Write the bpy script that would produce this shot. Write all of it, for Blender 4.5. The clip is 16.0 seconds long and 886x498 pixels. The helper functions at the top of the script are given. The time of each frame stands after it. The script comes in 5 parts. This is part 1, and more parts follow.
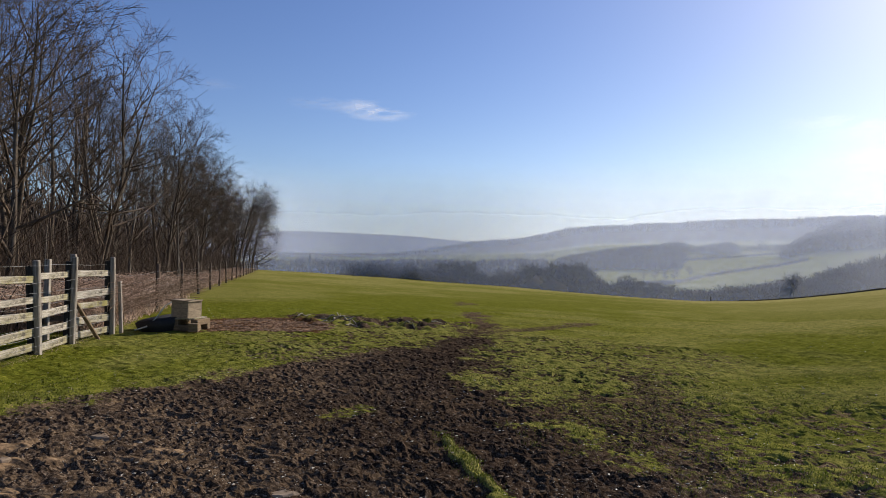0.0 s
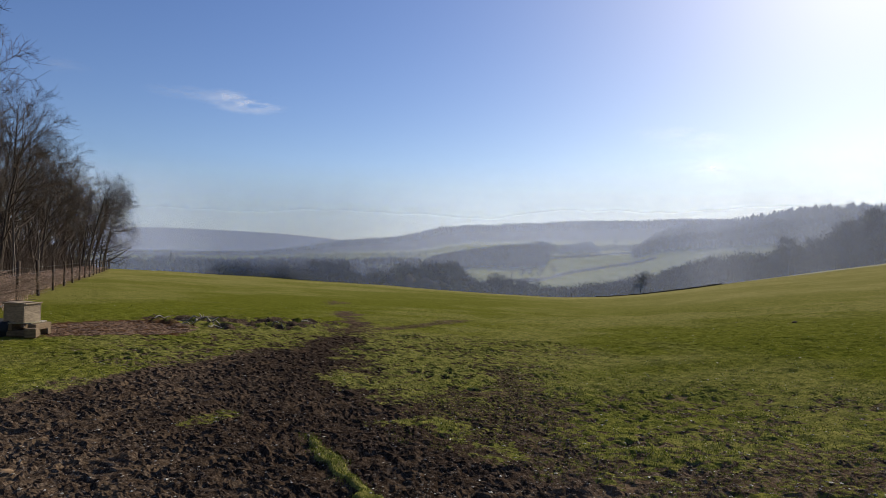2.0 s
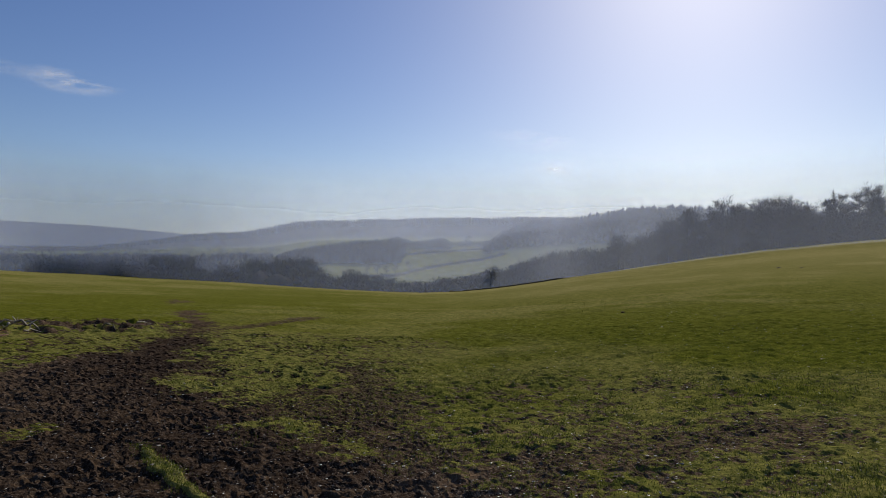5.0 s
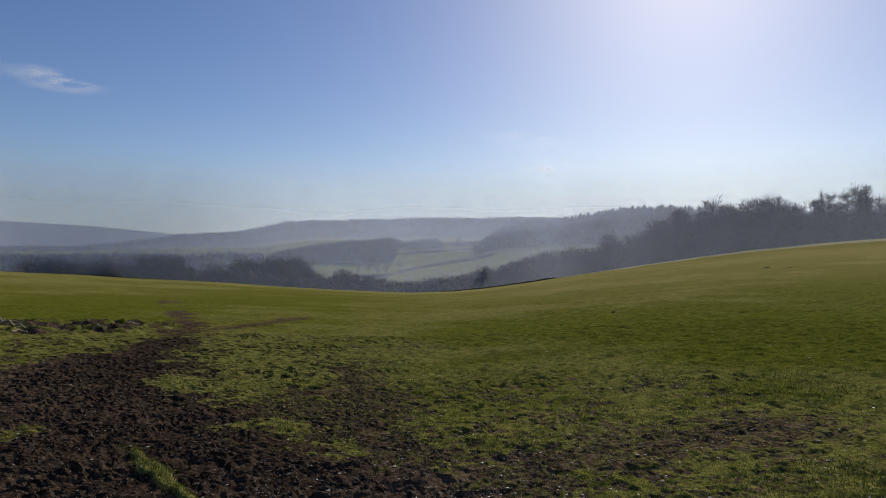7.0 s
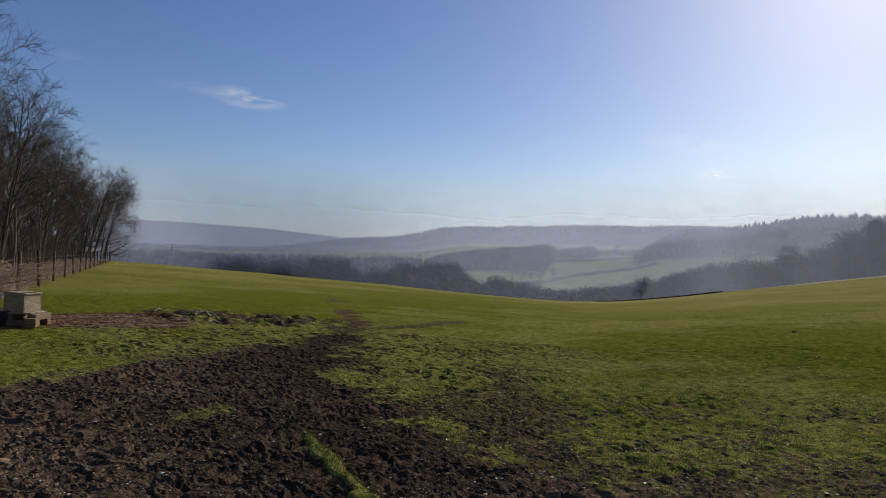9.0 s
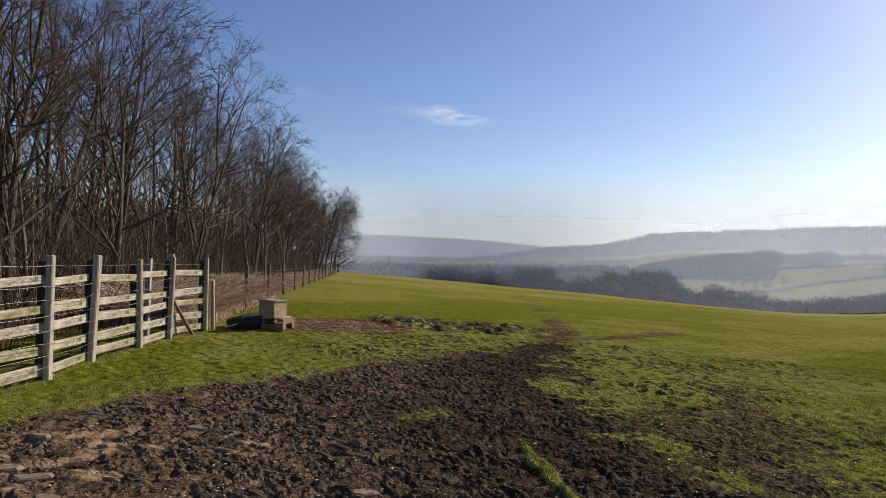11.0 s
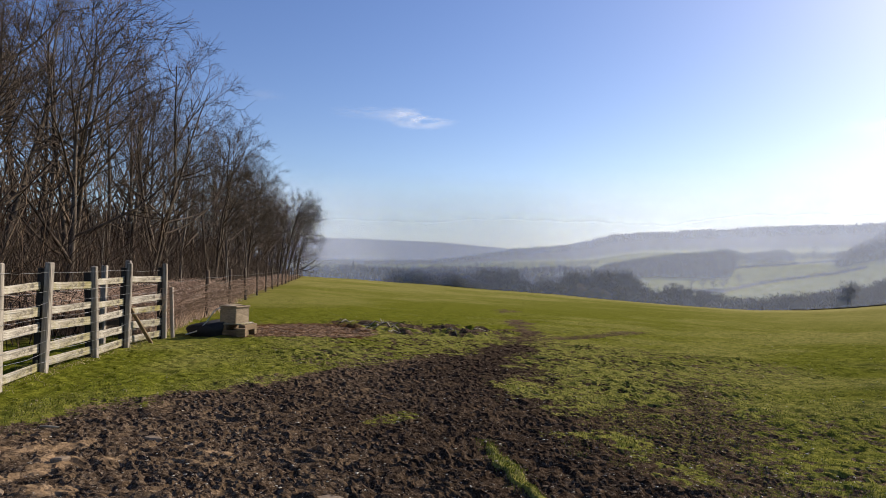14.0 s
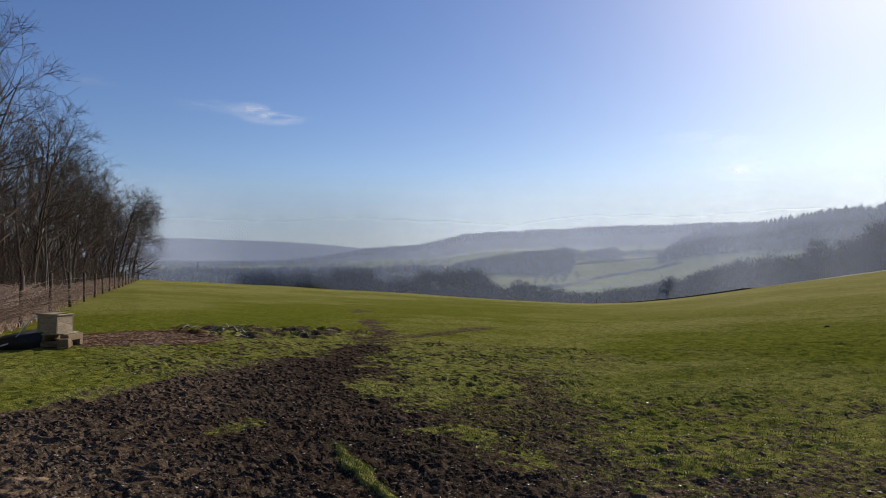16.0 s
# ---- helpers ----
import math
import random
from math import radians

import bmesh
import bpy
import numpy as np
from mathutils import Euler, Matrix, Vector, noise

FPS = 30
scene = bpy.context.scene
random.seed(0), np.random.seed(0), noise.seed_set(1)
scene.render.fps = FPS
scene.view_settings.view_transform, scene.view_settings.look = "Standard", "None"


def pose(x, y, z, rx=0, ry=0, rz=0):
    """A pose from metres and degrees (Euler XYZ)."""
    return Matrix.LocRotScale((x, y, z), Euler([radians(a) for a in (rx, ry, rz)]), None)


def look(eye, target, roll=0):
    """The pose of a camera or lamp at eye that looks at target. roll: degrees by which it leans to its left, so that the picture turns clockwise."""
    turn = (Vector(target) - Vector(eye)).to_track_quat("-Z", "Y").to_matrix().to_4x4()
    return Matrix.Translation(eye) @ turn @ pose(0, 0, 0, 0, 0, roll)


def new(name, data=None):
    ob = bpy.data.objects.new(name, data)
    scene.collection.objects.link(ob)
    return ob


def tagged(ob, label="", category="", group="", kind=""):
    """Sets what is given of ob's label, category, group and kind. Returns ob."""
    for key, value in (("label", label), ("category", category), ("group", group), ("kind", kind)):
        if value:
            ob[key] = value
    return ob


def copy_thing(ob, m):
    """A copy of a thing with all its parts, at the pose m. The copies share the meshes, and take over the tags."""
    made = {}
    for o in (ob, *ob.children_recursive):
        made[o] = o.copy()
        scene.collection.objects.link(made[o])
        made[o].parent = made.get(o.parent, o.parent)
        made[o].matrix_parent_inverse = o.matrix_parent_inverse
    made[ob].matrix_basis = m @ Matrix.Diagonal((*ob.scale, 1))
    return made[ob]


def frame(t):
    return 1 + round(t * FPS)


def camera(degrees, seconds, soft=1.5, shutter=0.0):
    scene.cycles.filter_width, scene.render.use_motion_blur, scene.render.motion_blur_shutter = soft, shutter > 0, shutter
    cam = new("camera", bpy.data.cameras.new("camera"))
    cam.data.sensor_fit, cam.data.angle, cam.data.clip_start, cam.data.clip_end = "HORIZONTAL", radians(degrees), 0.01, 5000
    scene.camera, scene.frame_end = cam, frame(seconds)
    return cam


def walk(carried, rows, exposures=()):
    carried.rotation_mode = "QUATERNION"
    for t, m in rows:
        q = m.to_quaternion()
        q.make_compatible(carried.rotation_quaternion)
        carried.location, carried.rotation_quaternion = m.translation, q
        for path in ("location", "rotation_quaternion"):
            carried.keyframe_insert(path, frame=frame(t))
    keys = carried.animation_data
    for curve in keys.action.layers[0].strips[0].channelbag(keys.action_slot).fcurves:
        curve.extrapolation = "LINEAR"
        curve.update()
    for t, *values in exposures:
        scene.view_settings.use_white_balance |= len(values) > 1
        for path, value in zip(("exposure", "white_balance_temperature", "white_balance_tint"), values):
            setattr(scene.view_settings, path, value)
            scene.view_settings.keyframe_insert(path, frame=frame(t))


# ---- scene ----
# The camera turns on the spot at arm's length from the walker.
cam = camera(69.95, 16.0, 0.8)
EYE, ARM = 1.5, 0.22
ROWS = [
    (0.0, -0.001, 1.000, -0.082), (0.5, -2.880, 0.955, -0.368), (1.0, -5.460, 1.132, -0.097),
    (1.5, -8.257, 0.678, -0.062), (2.0, -11.383, 0.876, -0.152), (2.5, -14.473, 0.655, 0.042),
    (3.0, -16.680, 0.507, -0.041), (3.5, -18.742, 0.138, 0.162), (4.0, -20.928, 0.524, -0.259),
    (4.5, -22.791, 0.546, -0.191), (5.2, -25.0, 0.55, -0.16), (6.0, -26.5, 0.53, -0.14), (6.5, -26.5, 0.53, -0.13),
    (7.0, -25.199, 0.535, -0.138), (7.5, -22.553, 0.429, -0.168),
    (8.0, -18.663, 0.259, -0.392), (8.5, -14.466, 0.256, -0.551), (9.0, -11.304, 0.932, -1.600),
    (9.5, -6.446, 1.093, -1.600), (10.0, -1.747, 1.333, -1.217), (10.7, 4.6, 1.36, -1.0), (11.4, 9.6, 1.28, -0.9), (12.0, 11.6, 1.20, -0.8),
    (12.5, 11.471, 1.188, -0.700), (13.0, 9.664, 1.295, -0.266), (13.5, 6.595, 1.520, -0.260),
    (14.0, 3.798, 1.624, -0.209), (14.5, 0.665, 1.706, -0.284), (15.0, -3.156, 1.456, -0.296),
    (15.5, -6.540, 1.572, 0.122), (16.0, -9.303, 1.551, 0.550),
]


def stand(yaw, pitch, roll):
    a = radians(yaw)
    return pose(-ARM * math.sin(a), ARM * (math.cos(a) - 1), EYE, 90 + pitch, roll, yaw)


walk(cam, [(t, stand(y, p, r)) for t, y, p, r in ROWS],
     exposures=[(0, 0.1, 6720, 13), (1.0, 0.02, 6680, 12.5), (4.5, -0.44, 6550, 12), (7.0, -0.53, 6500, 12), (9.0, -0.40, 6550, 12),
                (10.0, -0.13, 6900, 13), (12.5, 0.45, 7400, 14), (14.5, 0.15, 6750, 13.5), (16.0, -0.2, 6500, 12)])

# ---- daylight ----
SUN_AZ, SUN_EL = 47.0, 29.0
world = bpy.data.worlds.new("sky")
scene.world = world
world.use_nodes = True
wn = world.node_tree.nodes
sky = wn.new("ShaderNodeTexSky")
sky.sky_type, sky.sun_disc = "NISHITA", False
sky.sun_elevation, sky.sun_rotation = radians(SUN_EL), radians(SUN_AZ)
sky.altitude, sky.air_density, sky.dust_density, sky.ozone_density = 100, 1.0, 0.5, 3.0
wn["Background"].inputs["Strength"].default_value = 0.115
hue = wn.new("ShaderNodeHueSaturation")
hue.inputs["Saturation"].default_value, hue.inputs["Hue"].default_value = 1.16, 0.513
world.node_tree.links.new(sky.outputs[0], hue.inputs["Color"])
world.node_tree.links.new(hue.outputs[0], wn["Background"].inputs["Color"])
sun = new("sun", bpy.data.lights.new("sun", "SUN"))
sun.data.energy, sun.data.angle, sun.data.color = 5.0, radians(0.5), (1.0, 0.93, 0.80)
sa, se = radians(SUN_AZ), radians(SUN_EL)
SUNWARD = Vector((math.sin(sa) * math.cos(se), math.cos(sa) * math.cos(se), math.sin(se)))
sun.matrix_world = look(SUNWARD * 50, (0, 0, 0))


# ---- numbers and meshes ----
def lattice(ix, iy, seed):
    h = (ix.astype(np.int64) * 374761393 + iy.astype(np.int64) * 668265263 + seed * 1442695041) & 0x7FFFFFFF
    h = ((h ^ (h >> 13)) * 1274126177) & 0x7FFFFFFF
    return ((h ^ (h >> 16)) & 0xFFFF) / 65535.0


def vnoise(x, y, scale, seed=0):
    """Smooth noise from -1 to 1 whose bumps are about scale metres wide."""
    x, y = np.asarray(x, float) / scale + 1000.3, np.asarray(y, float) / scale + 1000.7
    ix, iy = np.floor(x), np.floor(y)
    u, v = x - ix, y - iy
    u, v = u * u * (3 - 2 * u), v * v * (3 - 2 * v)
    a, b = lattice(ix, iy, seed), lattice(ix + 1, iy, seed)
    c, d = lattice(ix, iy + 1, seed), lattice(ix + 1, iy + 1, seed)
    return 2 * ((a * (1 - u) + b * u) * (1 - v) + (c * (1 - u) + d * u) * v) - 1


def sstep(a, b, x):
    t = np.clip((x - a) / (b - a), 0, 1)
    return t * t * (3 - 2 * t)


def mesh_np(name, verts, faces, mats=(), smooth=False):
    """A mesh from arrays; all faces have as many corners as faces has columns."""
    verts, faces = np.asarray(verts, np.float32), np.asarray(faces, np.int32)
    me = bpy.data.meshes.new(name)
    n, k = faces.shape
    me.vertices.add(len(verts))
    me.vertices.foreach_set("co", verts.ravel())
    me.loops.add(n * k)
    me.loops.foreach_set("vertex_index", faces.ravel())
    me.polygons.add(n)
    me.polygons.foreach_set("loop_start", np.arange(n, dtype=np.int32) * k)
    me.polygons.foreach_set("use_smooth", np.full(n, smooth))
    me.update(calc_edges=True)
    for m in mats:
        me.materials.append(m)
    return me


class Soup:
    """Collects quads for one mesh."""

    def __init__(self):
        self.v, self.f = [], []

    def tube(self, pts, radii, sides=4):
        base = len(self.v)
        for i, (p, r) in enumerate(zip(pts, radii)):
            d = (pts[min(i + 1, len(pts) - 1)] - pts[max(i - 1, 0)]).normalized()
            a = d.orthogonal().normalized()
            b = d.cross(a)
            for s in range(sides):
                w = 2 * math.pi * s / sides
                self.v.append(p + a * (r * math.cos(w)) + b * (r * math.sin(w)))
        for i in range(len(pts) - 1):
            for s in range(sides):
                q, n = base + i * sides, (s + 1) % sides
                self.f.append((q + s, q + n, q + sides + n, q + sides + s))

    def mesh(self, name, mat, smooth=True):
        return mesh_np(name, [tuple(p) for p in self.v], self.f, [mat], smooth)


def part(name, data, parent, label="", at=None):
    """Links a bmesh or a mesh as one object under parent."""
    if isinstance(data, tuple):
        bm, mat = data
        me = bpy.data.meshes.new(name)
        bm.to_mesh(me)
        bm.free()
        me.materials.append(mat)
        data = me
    ob = new(name, data)
    ob.parent = parent
    if at is not None:
        ob.matrix_basis = at
    return tagged(ob, label)


def thing(name, m, label, category, group=""):
    ob = new(name)
    ob.empty_display_size = 0.1
    ob.matrix_basis = m
    return tagged(ob, label, category, group)


def box_bm(sx, sy, sz, bevel=0.01, at=(0, 0, 0), rough=0.0, rng=None):
    bm = bmesh.new()
    bmesh.ops.create_cube(bm, size=1.0)
    for v in bm.verts:
        v.co = Vector((v.co.x * sx, v.co.y * sy, v.co.z * sz))
        if rough and rng:
            v.co += Vector([rng.uniform(-rough, rough) for _ in range(3)])
    if bevel:
        bmesh.ops.bevel(bm, geom=bm.edges[:], offset=bevel, segments=1, affect="EDGES")
    bmesh.ops.translate(bm, verts=bm.verts[:], vec=at)
    return bm


# ---- materials ----
def node_mat(name, rough=0.9, spec=0.3):
    m = bpy.data.materials.new(name)
    m.use_nodes = True
    nt = m.node_tree
    b = nt.nodes["Principled BSDF"]
    b.inputs["Roughness"].default_value = rough
    b.inputs["Specular IOR Level"].default_value = spec
    return m, nt, b


def tex_noise(nt, scale, detail=6.0, rough=0.6, stretch=None, kind="Object"):
    tc = nt.nodes.new("ShaderNodeTexCoord")
    n = nt.nodes.new("ShaderNodeTexNoise")
    n.inputs["Scale"].default_value, n.inputs["Detail"].default_value, n.inputs["Roughness"].default_value = scale, detail, rough
    if stretch:
        mp = nt.nodes.new("ShaderNodeMapping")
        mp.inputs["Scale"].default_value = stretch
        nt.links.new(tc.outputs[kind], mp.inputs["Vector"])
        nt.links.new(mp.outputs[0], n.inputs["Vector"])
    else:
        nt.links.new(tc.outputs[kind], n.inputs["Vector"])
    return n.outputs["Fac"]


def ramp(nt, fac, stops):
    r = nt.nodes.new("ShaderNodeValToRGB")
    while len(r.color_ramp.elements) < len(stops):
        r.color_ramp.elements.new(0.5)
    for e, (p, c) in zip(r.color_ramp.elements, stops):
        e.position, e.color = p, (*c, 1)
    nt.links.new(fac, r.inputs["Fac"])
    return r.outputs["Color"]


def mix(nt, fac, a, b, mode="MIX"):
    n = nt.nodes.new("ShaderNodeMix")
    n.data_type, n.blend_type = "RGBA", mode
    for sock, val in ((n.inputs["Factor"], fac), (n.inputs["A"], a), (n.inputs["B"], b)):
        if isinstance(val, (int, float)):
            sock.default_value = val
        elif isinstance(val, tuple):
            sock.default_value = (*val, 1)
        else:
            nt.links.new(val, sock)
    return n.outputs["Result"]


def math_node(nt, op, a, b=0.0, clamp=False):
    n = nt.nodes.new("ShaderNodeMath")
    n.operation, n.use_clamp = op, clamp
    for sock, val in zip(n.inputs, (a, b)):
        if isinstance(val, (int, float)):
            sock.default_value = val
        else:
            nt.links.new(val, sock)
    return n.outputs[0]


def attr(nt, name):
    n = nt.nodes.new("ShaderNodeAttribute")
    n.attribute_name = name
    return n.outputs["Fac"]


def bump(nt, b, height, strength, dist):
    n = nt.nodes.new("ShaderNodeBump")
    n.inputs["Strength"].default_value, n.inputs["Distance"].default_value = strength, dist
    nt.links.new(height, n.inputs["Height"])
    nt.links.new(n.outputs[0], b.inputs["Normal"])


def simple(name, dark, light, scale, rough=0.9, bump_d=0.01, stretch=None, island=0.0, obj=0.0, spec=0.25):
    """Two tones mixed by a coarse and a fine noise, with relief."""
    m, nt, b = node_mat(name, rough, spec)
    fine, coarse = tex_noise(nt, scale * 5, stretch=stretch), tex_noise(nt, scale, 3.0, stretch=stretch)
    f = math_node(nt, "ADD", math_node(nt, "MULTIPLY", fine, 0.55), math_node(nt, "MULTIPLY", coarse, 0.45))
    col = ramp(nt, f, [(0.33, dark), (0.67, light)])
    if island:
        g = nt.nodes.new("ShaderNodeNewGeometry")
        v = math_node(nt, "ADD", math_node(nt, "MULTIPLY", g.outputs["Random Per Island"], 2 * island), 1 - island)
        col = mix(nt, 1.0, col, v, "MULTIPLY")
    if obj:
        o = nt.nodes.new("ShaderNodeObjectInfo")
        v = math_node(nt, "ADD", math_node(nt, "MULTIPLY", o.outputs["Random"], 2 * obj), 1 - obj)
        col = mix(nt, 1.0, col, v, "MULTIPLY")
    nt.links.new(col, b.inputs["Base Color"])
    if bump_d:
        bump(nt, b, fine, 0.6, bump_d)
    return m


def leafy(name, dark, light, island=0.35):
    """Blades: reflect and let light through."""
    m, nt, b = node_mat(name, 0.45, 0.25)
    g = nt.nodes.new("ShaderNodeNewGeometry")
    col = ramp(nt, g.outputs["Random Per Island"], [(0.1, dark), (0.9, light)])
    nt.links.new(col, b.inputs["Base Color"])
    t = nt.nodes.new("ShaderNodeBsdfTranslucent")
    nt.links.new(col, t.inputs["Color"])
    ms = nt.nodes.new("ShaderNodeMixShader")
    ms.inputs[0].default_value = island
    nt.links.new(b.outputs[0], ms.inputs[1])
    nt.links.new(t.outputs[0], ms.inputs[2])
    nt.links.new(ms.outputs[0], nt.nodes["Material Output"].inputs["Surface"])
    return m


bark = simple("bark", (0.020, 0.015, 0.011), (0.165, 0.13, 0.095), 3.0, 0.9, 0.01, (1, 1, 0.25), obj=0.25)
twig_bark = simple("twig_bark", (0.022, 0.016, 0.011), (0.14, 0.10, 0.068), 2.0, 0.85, 0.0, obj=0.25)
brush_mat = simple("brushwood", (0.014, 0.009, 0.006), (0.075, 0.048, 0.031), 2.0, 0.85, 0.0, island=0.5)
pale_bark = simple("pale_bark", (0.020, 0.015, 0.011), (0.11, 0.085, 0.062), 4.0, 0.8, 0.004, (1, 1, 0.5), island=0.35)
bramble_mat = simple("dead_bramble", (0.22, 0.135, 0.095), (0.62, 0.46, 0.35), 2.0, 0.85, 0.0, island=0.45)
straw_mat = simple("dead_grass", (0.22, 0.16, 0.08), (0.5, 0.42, 0.25), 2.0, 0.8, 0.0, island=0.35)
grass_mat = leafy("grass_blades", (0.040, 0.060, 0.007), (0.160, 0.180, 0.028))
def make_old_wood():
    """Grey weathered board, blotched dark and greenish-yellow with algae."""
    m, nt, b = node_mat("weathered_wood", 0.8, 0.25)
    grain = tex_noise(nt, 9.0, 6.0, 0.6, (0.25, 6, 6))
    col = ramp(nt, grain, [(0.33, (0.13, 0.11, 0.085)), (0.5, (0.36, 0.325, 0.27)), (0.66, (0.58, 0.54, 0.47))])
    o = nt.nodes.new("ShaderNodeObjectInfo")
    algae = math_node(nt, "MULTIPLY", o.outputs["Random"], ramp(nt, tex_noise(nt, 3.0, 4.0), [(0.40, (0, 0, 0)), (0.60, (1, 1, 1))]))
    col = mix(nt, algae, col, (0.24, 0.21, 0.065))
    col = mix(nt, ramp(nt, tex_noise(nt, 7.0, 9.0, 0.8, (0.6, 1.6, 1.6)), [(0.50, (0, 0, 0)), (0.60, (0.85, 0.85, 0.85))]), col, (0.06, 0.05, 0.038))
    nt.links.new(col, b.inputs["Base Color"])
    bump(nt, b, grain, 0.7, 0.004)
    return m


old_wood = make_old_wood()
post_wood = simple("post_wood", (0.09, 0.075, 0.058), (0.47, 0.42, 0.35), 2.5, 0.85, 0.005, (6, 6, 0.35), obj=0.2)
tarred_wood = simple("tarred_wood", (0.012, 0.010, 0.008), (0.06, 0.05, 0.04), 3.0, 0.8, 0.004, (6, 6, 0.4))
log_mat = simple("peeled_log", (0.10, 0.085, 0.06), (0.46, 0.41, 0.31), 6.0, 0.8, 0.004)
dark_post = simple("dark_post_wood", (0.04, 0.028, 0.019), (0.15, 0.105, 0.07), 3.0, 0.85, 0.005, (6, 6, 0.4), obj=0.25)
trough_mat = simple("trough_board", (0.16, 0.12, 0.078), (0.40, 0.315, 0.21), 3.0, 0.7, 0.002, (1, 1, 4))
plank_mat = simple("raw_plank", (0.07, 0.048, 0.026), (0.28, 0.195, 0.11), 3.0, 0.8, 0.003, (1, 6, 6))
hose_mat = simple("hose_plastic", (0.45, 0.45, 0.42), (0.65, 0.65, 0.6), 3.0, 0.4, 0.0)
stone_glint_mat = simple("pebbles", (0.16, 0.13, 0.09), (0.52, 0.46, 0.36), 9.0, 0.6, 0.002, island=0.35)
chip_mat = simple("leaf_chips", (0.05, 0.025, 0.011), (0.26, 0.148, 0.07), 9.0, 0.7, 0.0, island=0.55)
far_bark = simple("distant_bark", (0.035, 0.03, 0.026), (0.10, 0.085, 0.07), 0.6, 0.95, 0.0, obj=0.25)
far_leaf = simple("distant_evergreen", (0.012, 0.017, 0.012), (0.032, 0.04, 0.026), 0.8, 0.95, 0.0, obj=0.25)
wood_mat = simple("distant_wood", (0.03, 0.028, 0.022), (0.10, 0.085, 0.065), 0.03, 1.0, 0.0, island=0.2, spec=0.0)
dark_wood_mat = simple("dark_distant_wood", (0.014, 0.013, 0.012), (0.05, 0.043, 0.036), 0.03, 1.0, 0.0, island=0.4, spec=0.0)
hedge_mat = simple("hedge_twigs", (0.03, 0.028, 0.02), (0.10, 0.085, 0.06), 0.5, 0.95, 0.05)
church_mat = simple("church_stone", (0.10, 0.095, 0.09), (0.20, 0.19, 0.17), 0.2, 0.9, 0.02)
slate_mat = simple("slate", (0.02, 0.02, 0.022), (0.05, 0.05, 0.055), 0.5, 0.7, 0.01)
wire_mat, _nt, _b = node_mat("galvanised_wire", 0.45, 0.5)
_b.inputs["Metallic"].default_value = 0.9
_nt.links.new(ramp(_nt, tex_noise(_nt, 6.0), [(0.35, (0.18, 0.17, 0.16)), (0.65, (0.42, 0.42, 0.41))]), _b.inputs["Base Color"])

# ---- the lie of the land ----
# Azimuths run clockwise from the first view's axis, in degrees.
AZ = [-120, -75, -16.4, -11.8, -7.8, -4.3, 0.8, 5.9, 10.9, 15.7, 20.3, 22.5, 26, 28.8, 32.5, 35, 39.1, 43.5, 47.5, 51.3, 57.5, 75, 120]
CREST_EL = [-0.9, -0.9, -0.88, -1.15, -1.45, -1.66, -2.06, -2.4, -2.81, -3.14, -3.39, -3.43, -3.33, -3.06, -2.51, -2.1, -1.43, -0.71, -0.07, 0.48, 1.12, 2.3, 0.5]
CREST_R = [95, 95, 95, 103, 109, 113, 118, 125, 132, 139, 147, 151, 159, 166, 174, 180, 190, 198, 204, 209, 217, 230, 150]
RIDGES = (  # distance, width, tops in degrees over the horizon
    (850, 150, [24, 27, 27.6, 28.4, 29.2, 30, 30.7, 31.9, 34, 36.8, 39.1, 41.3, 43.5, 60, 75, 95], [-3, -1, -0.3, 0.45, 1.1, 1.6, 1.85, 2.2, 2.45, 2.65, 2.95, 3.25, 3.4, 2.6, 2.2, 0]),
    (2400, 600, [-10, -7.3, -4.8, -3.3, -1.2, 0.8, 2.4, 4.9, 7.4, 8.9, 10.4, 11.4, 13.4, 18, 25, 33, 60, 95], [-0.6, -0.1, 0.25, 0.55, 0.82, 1.08, 1.34, 1.54, 1.74, 2.03, 2.38, 2.55, 2.72, 2.88, 3.03, 3.08, 3.0, 0]),
    (3900, 700, [-75, -25, -14.2, -9.3, -4.3, -2.3, 0.0, 1.3, 6, 95], [2.4, 2.6, 2.49, 2.38, 2.2, 2.07, 1.85, 1.7, 1.0, 0.5]),
)


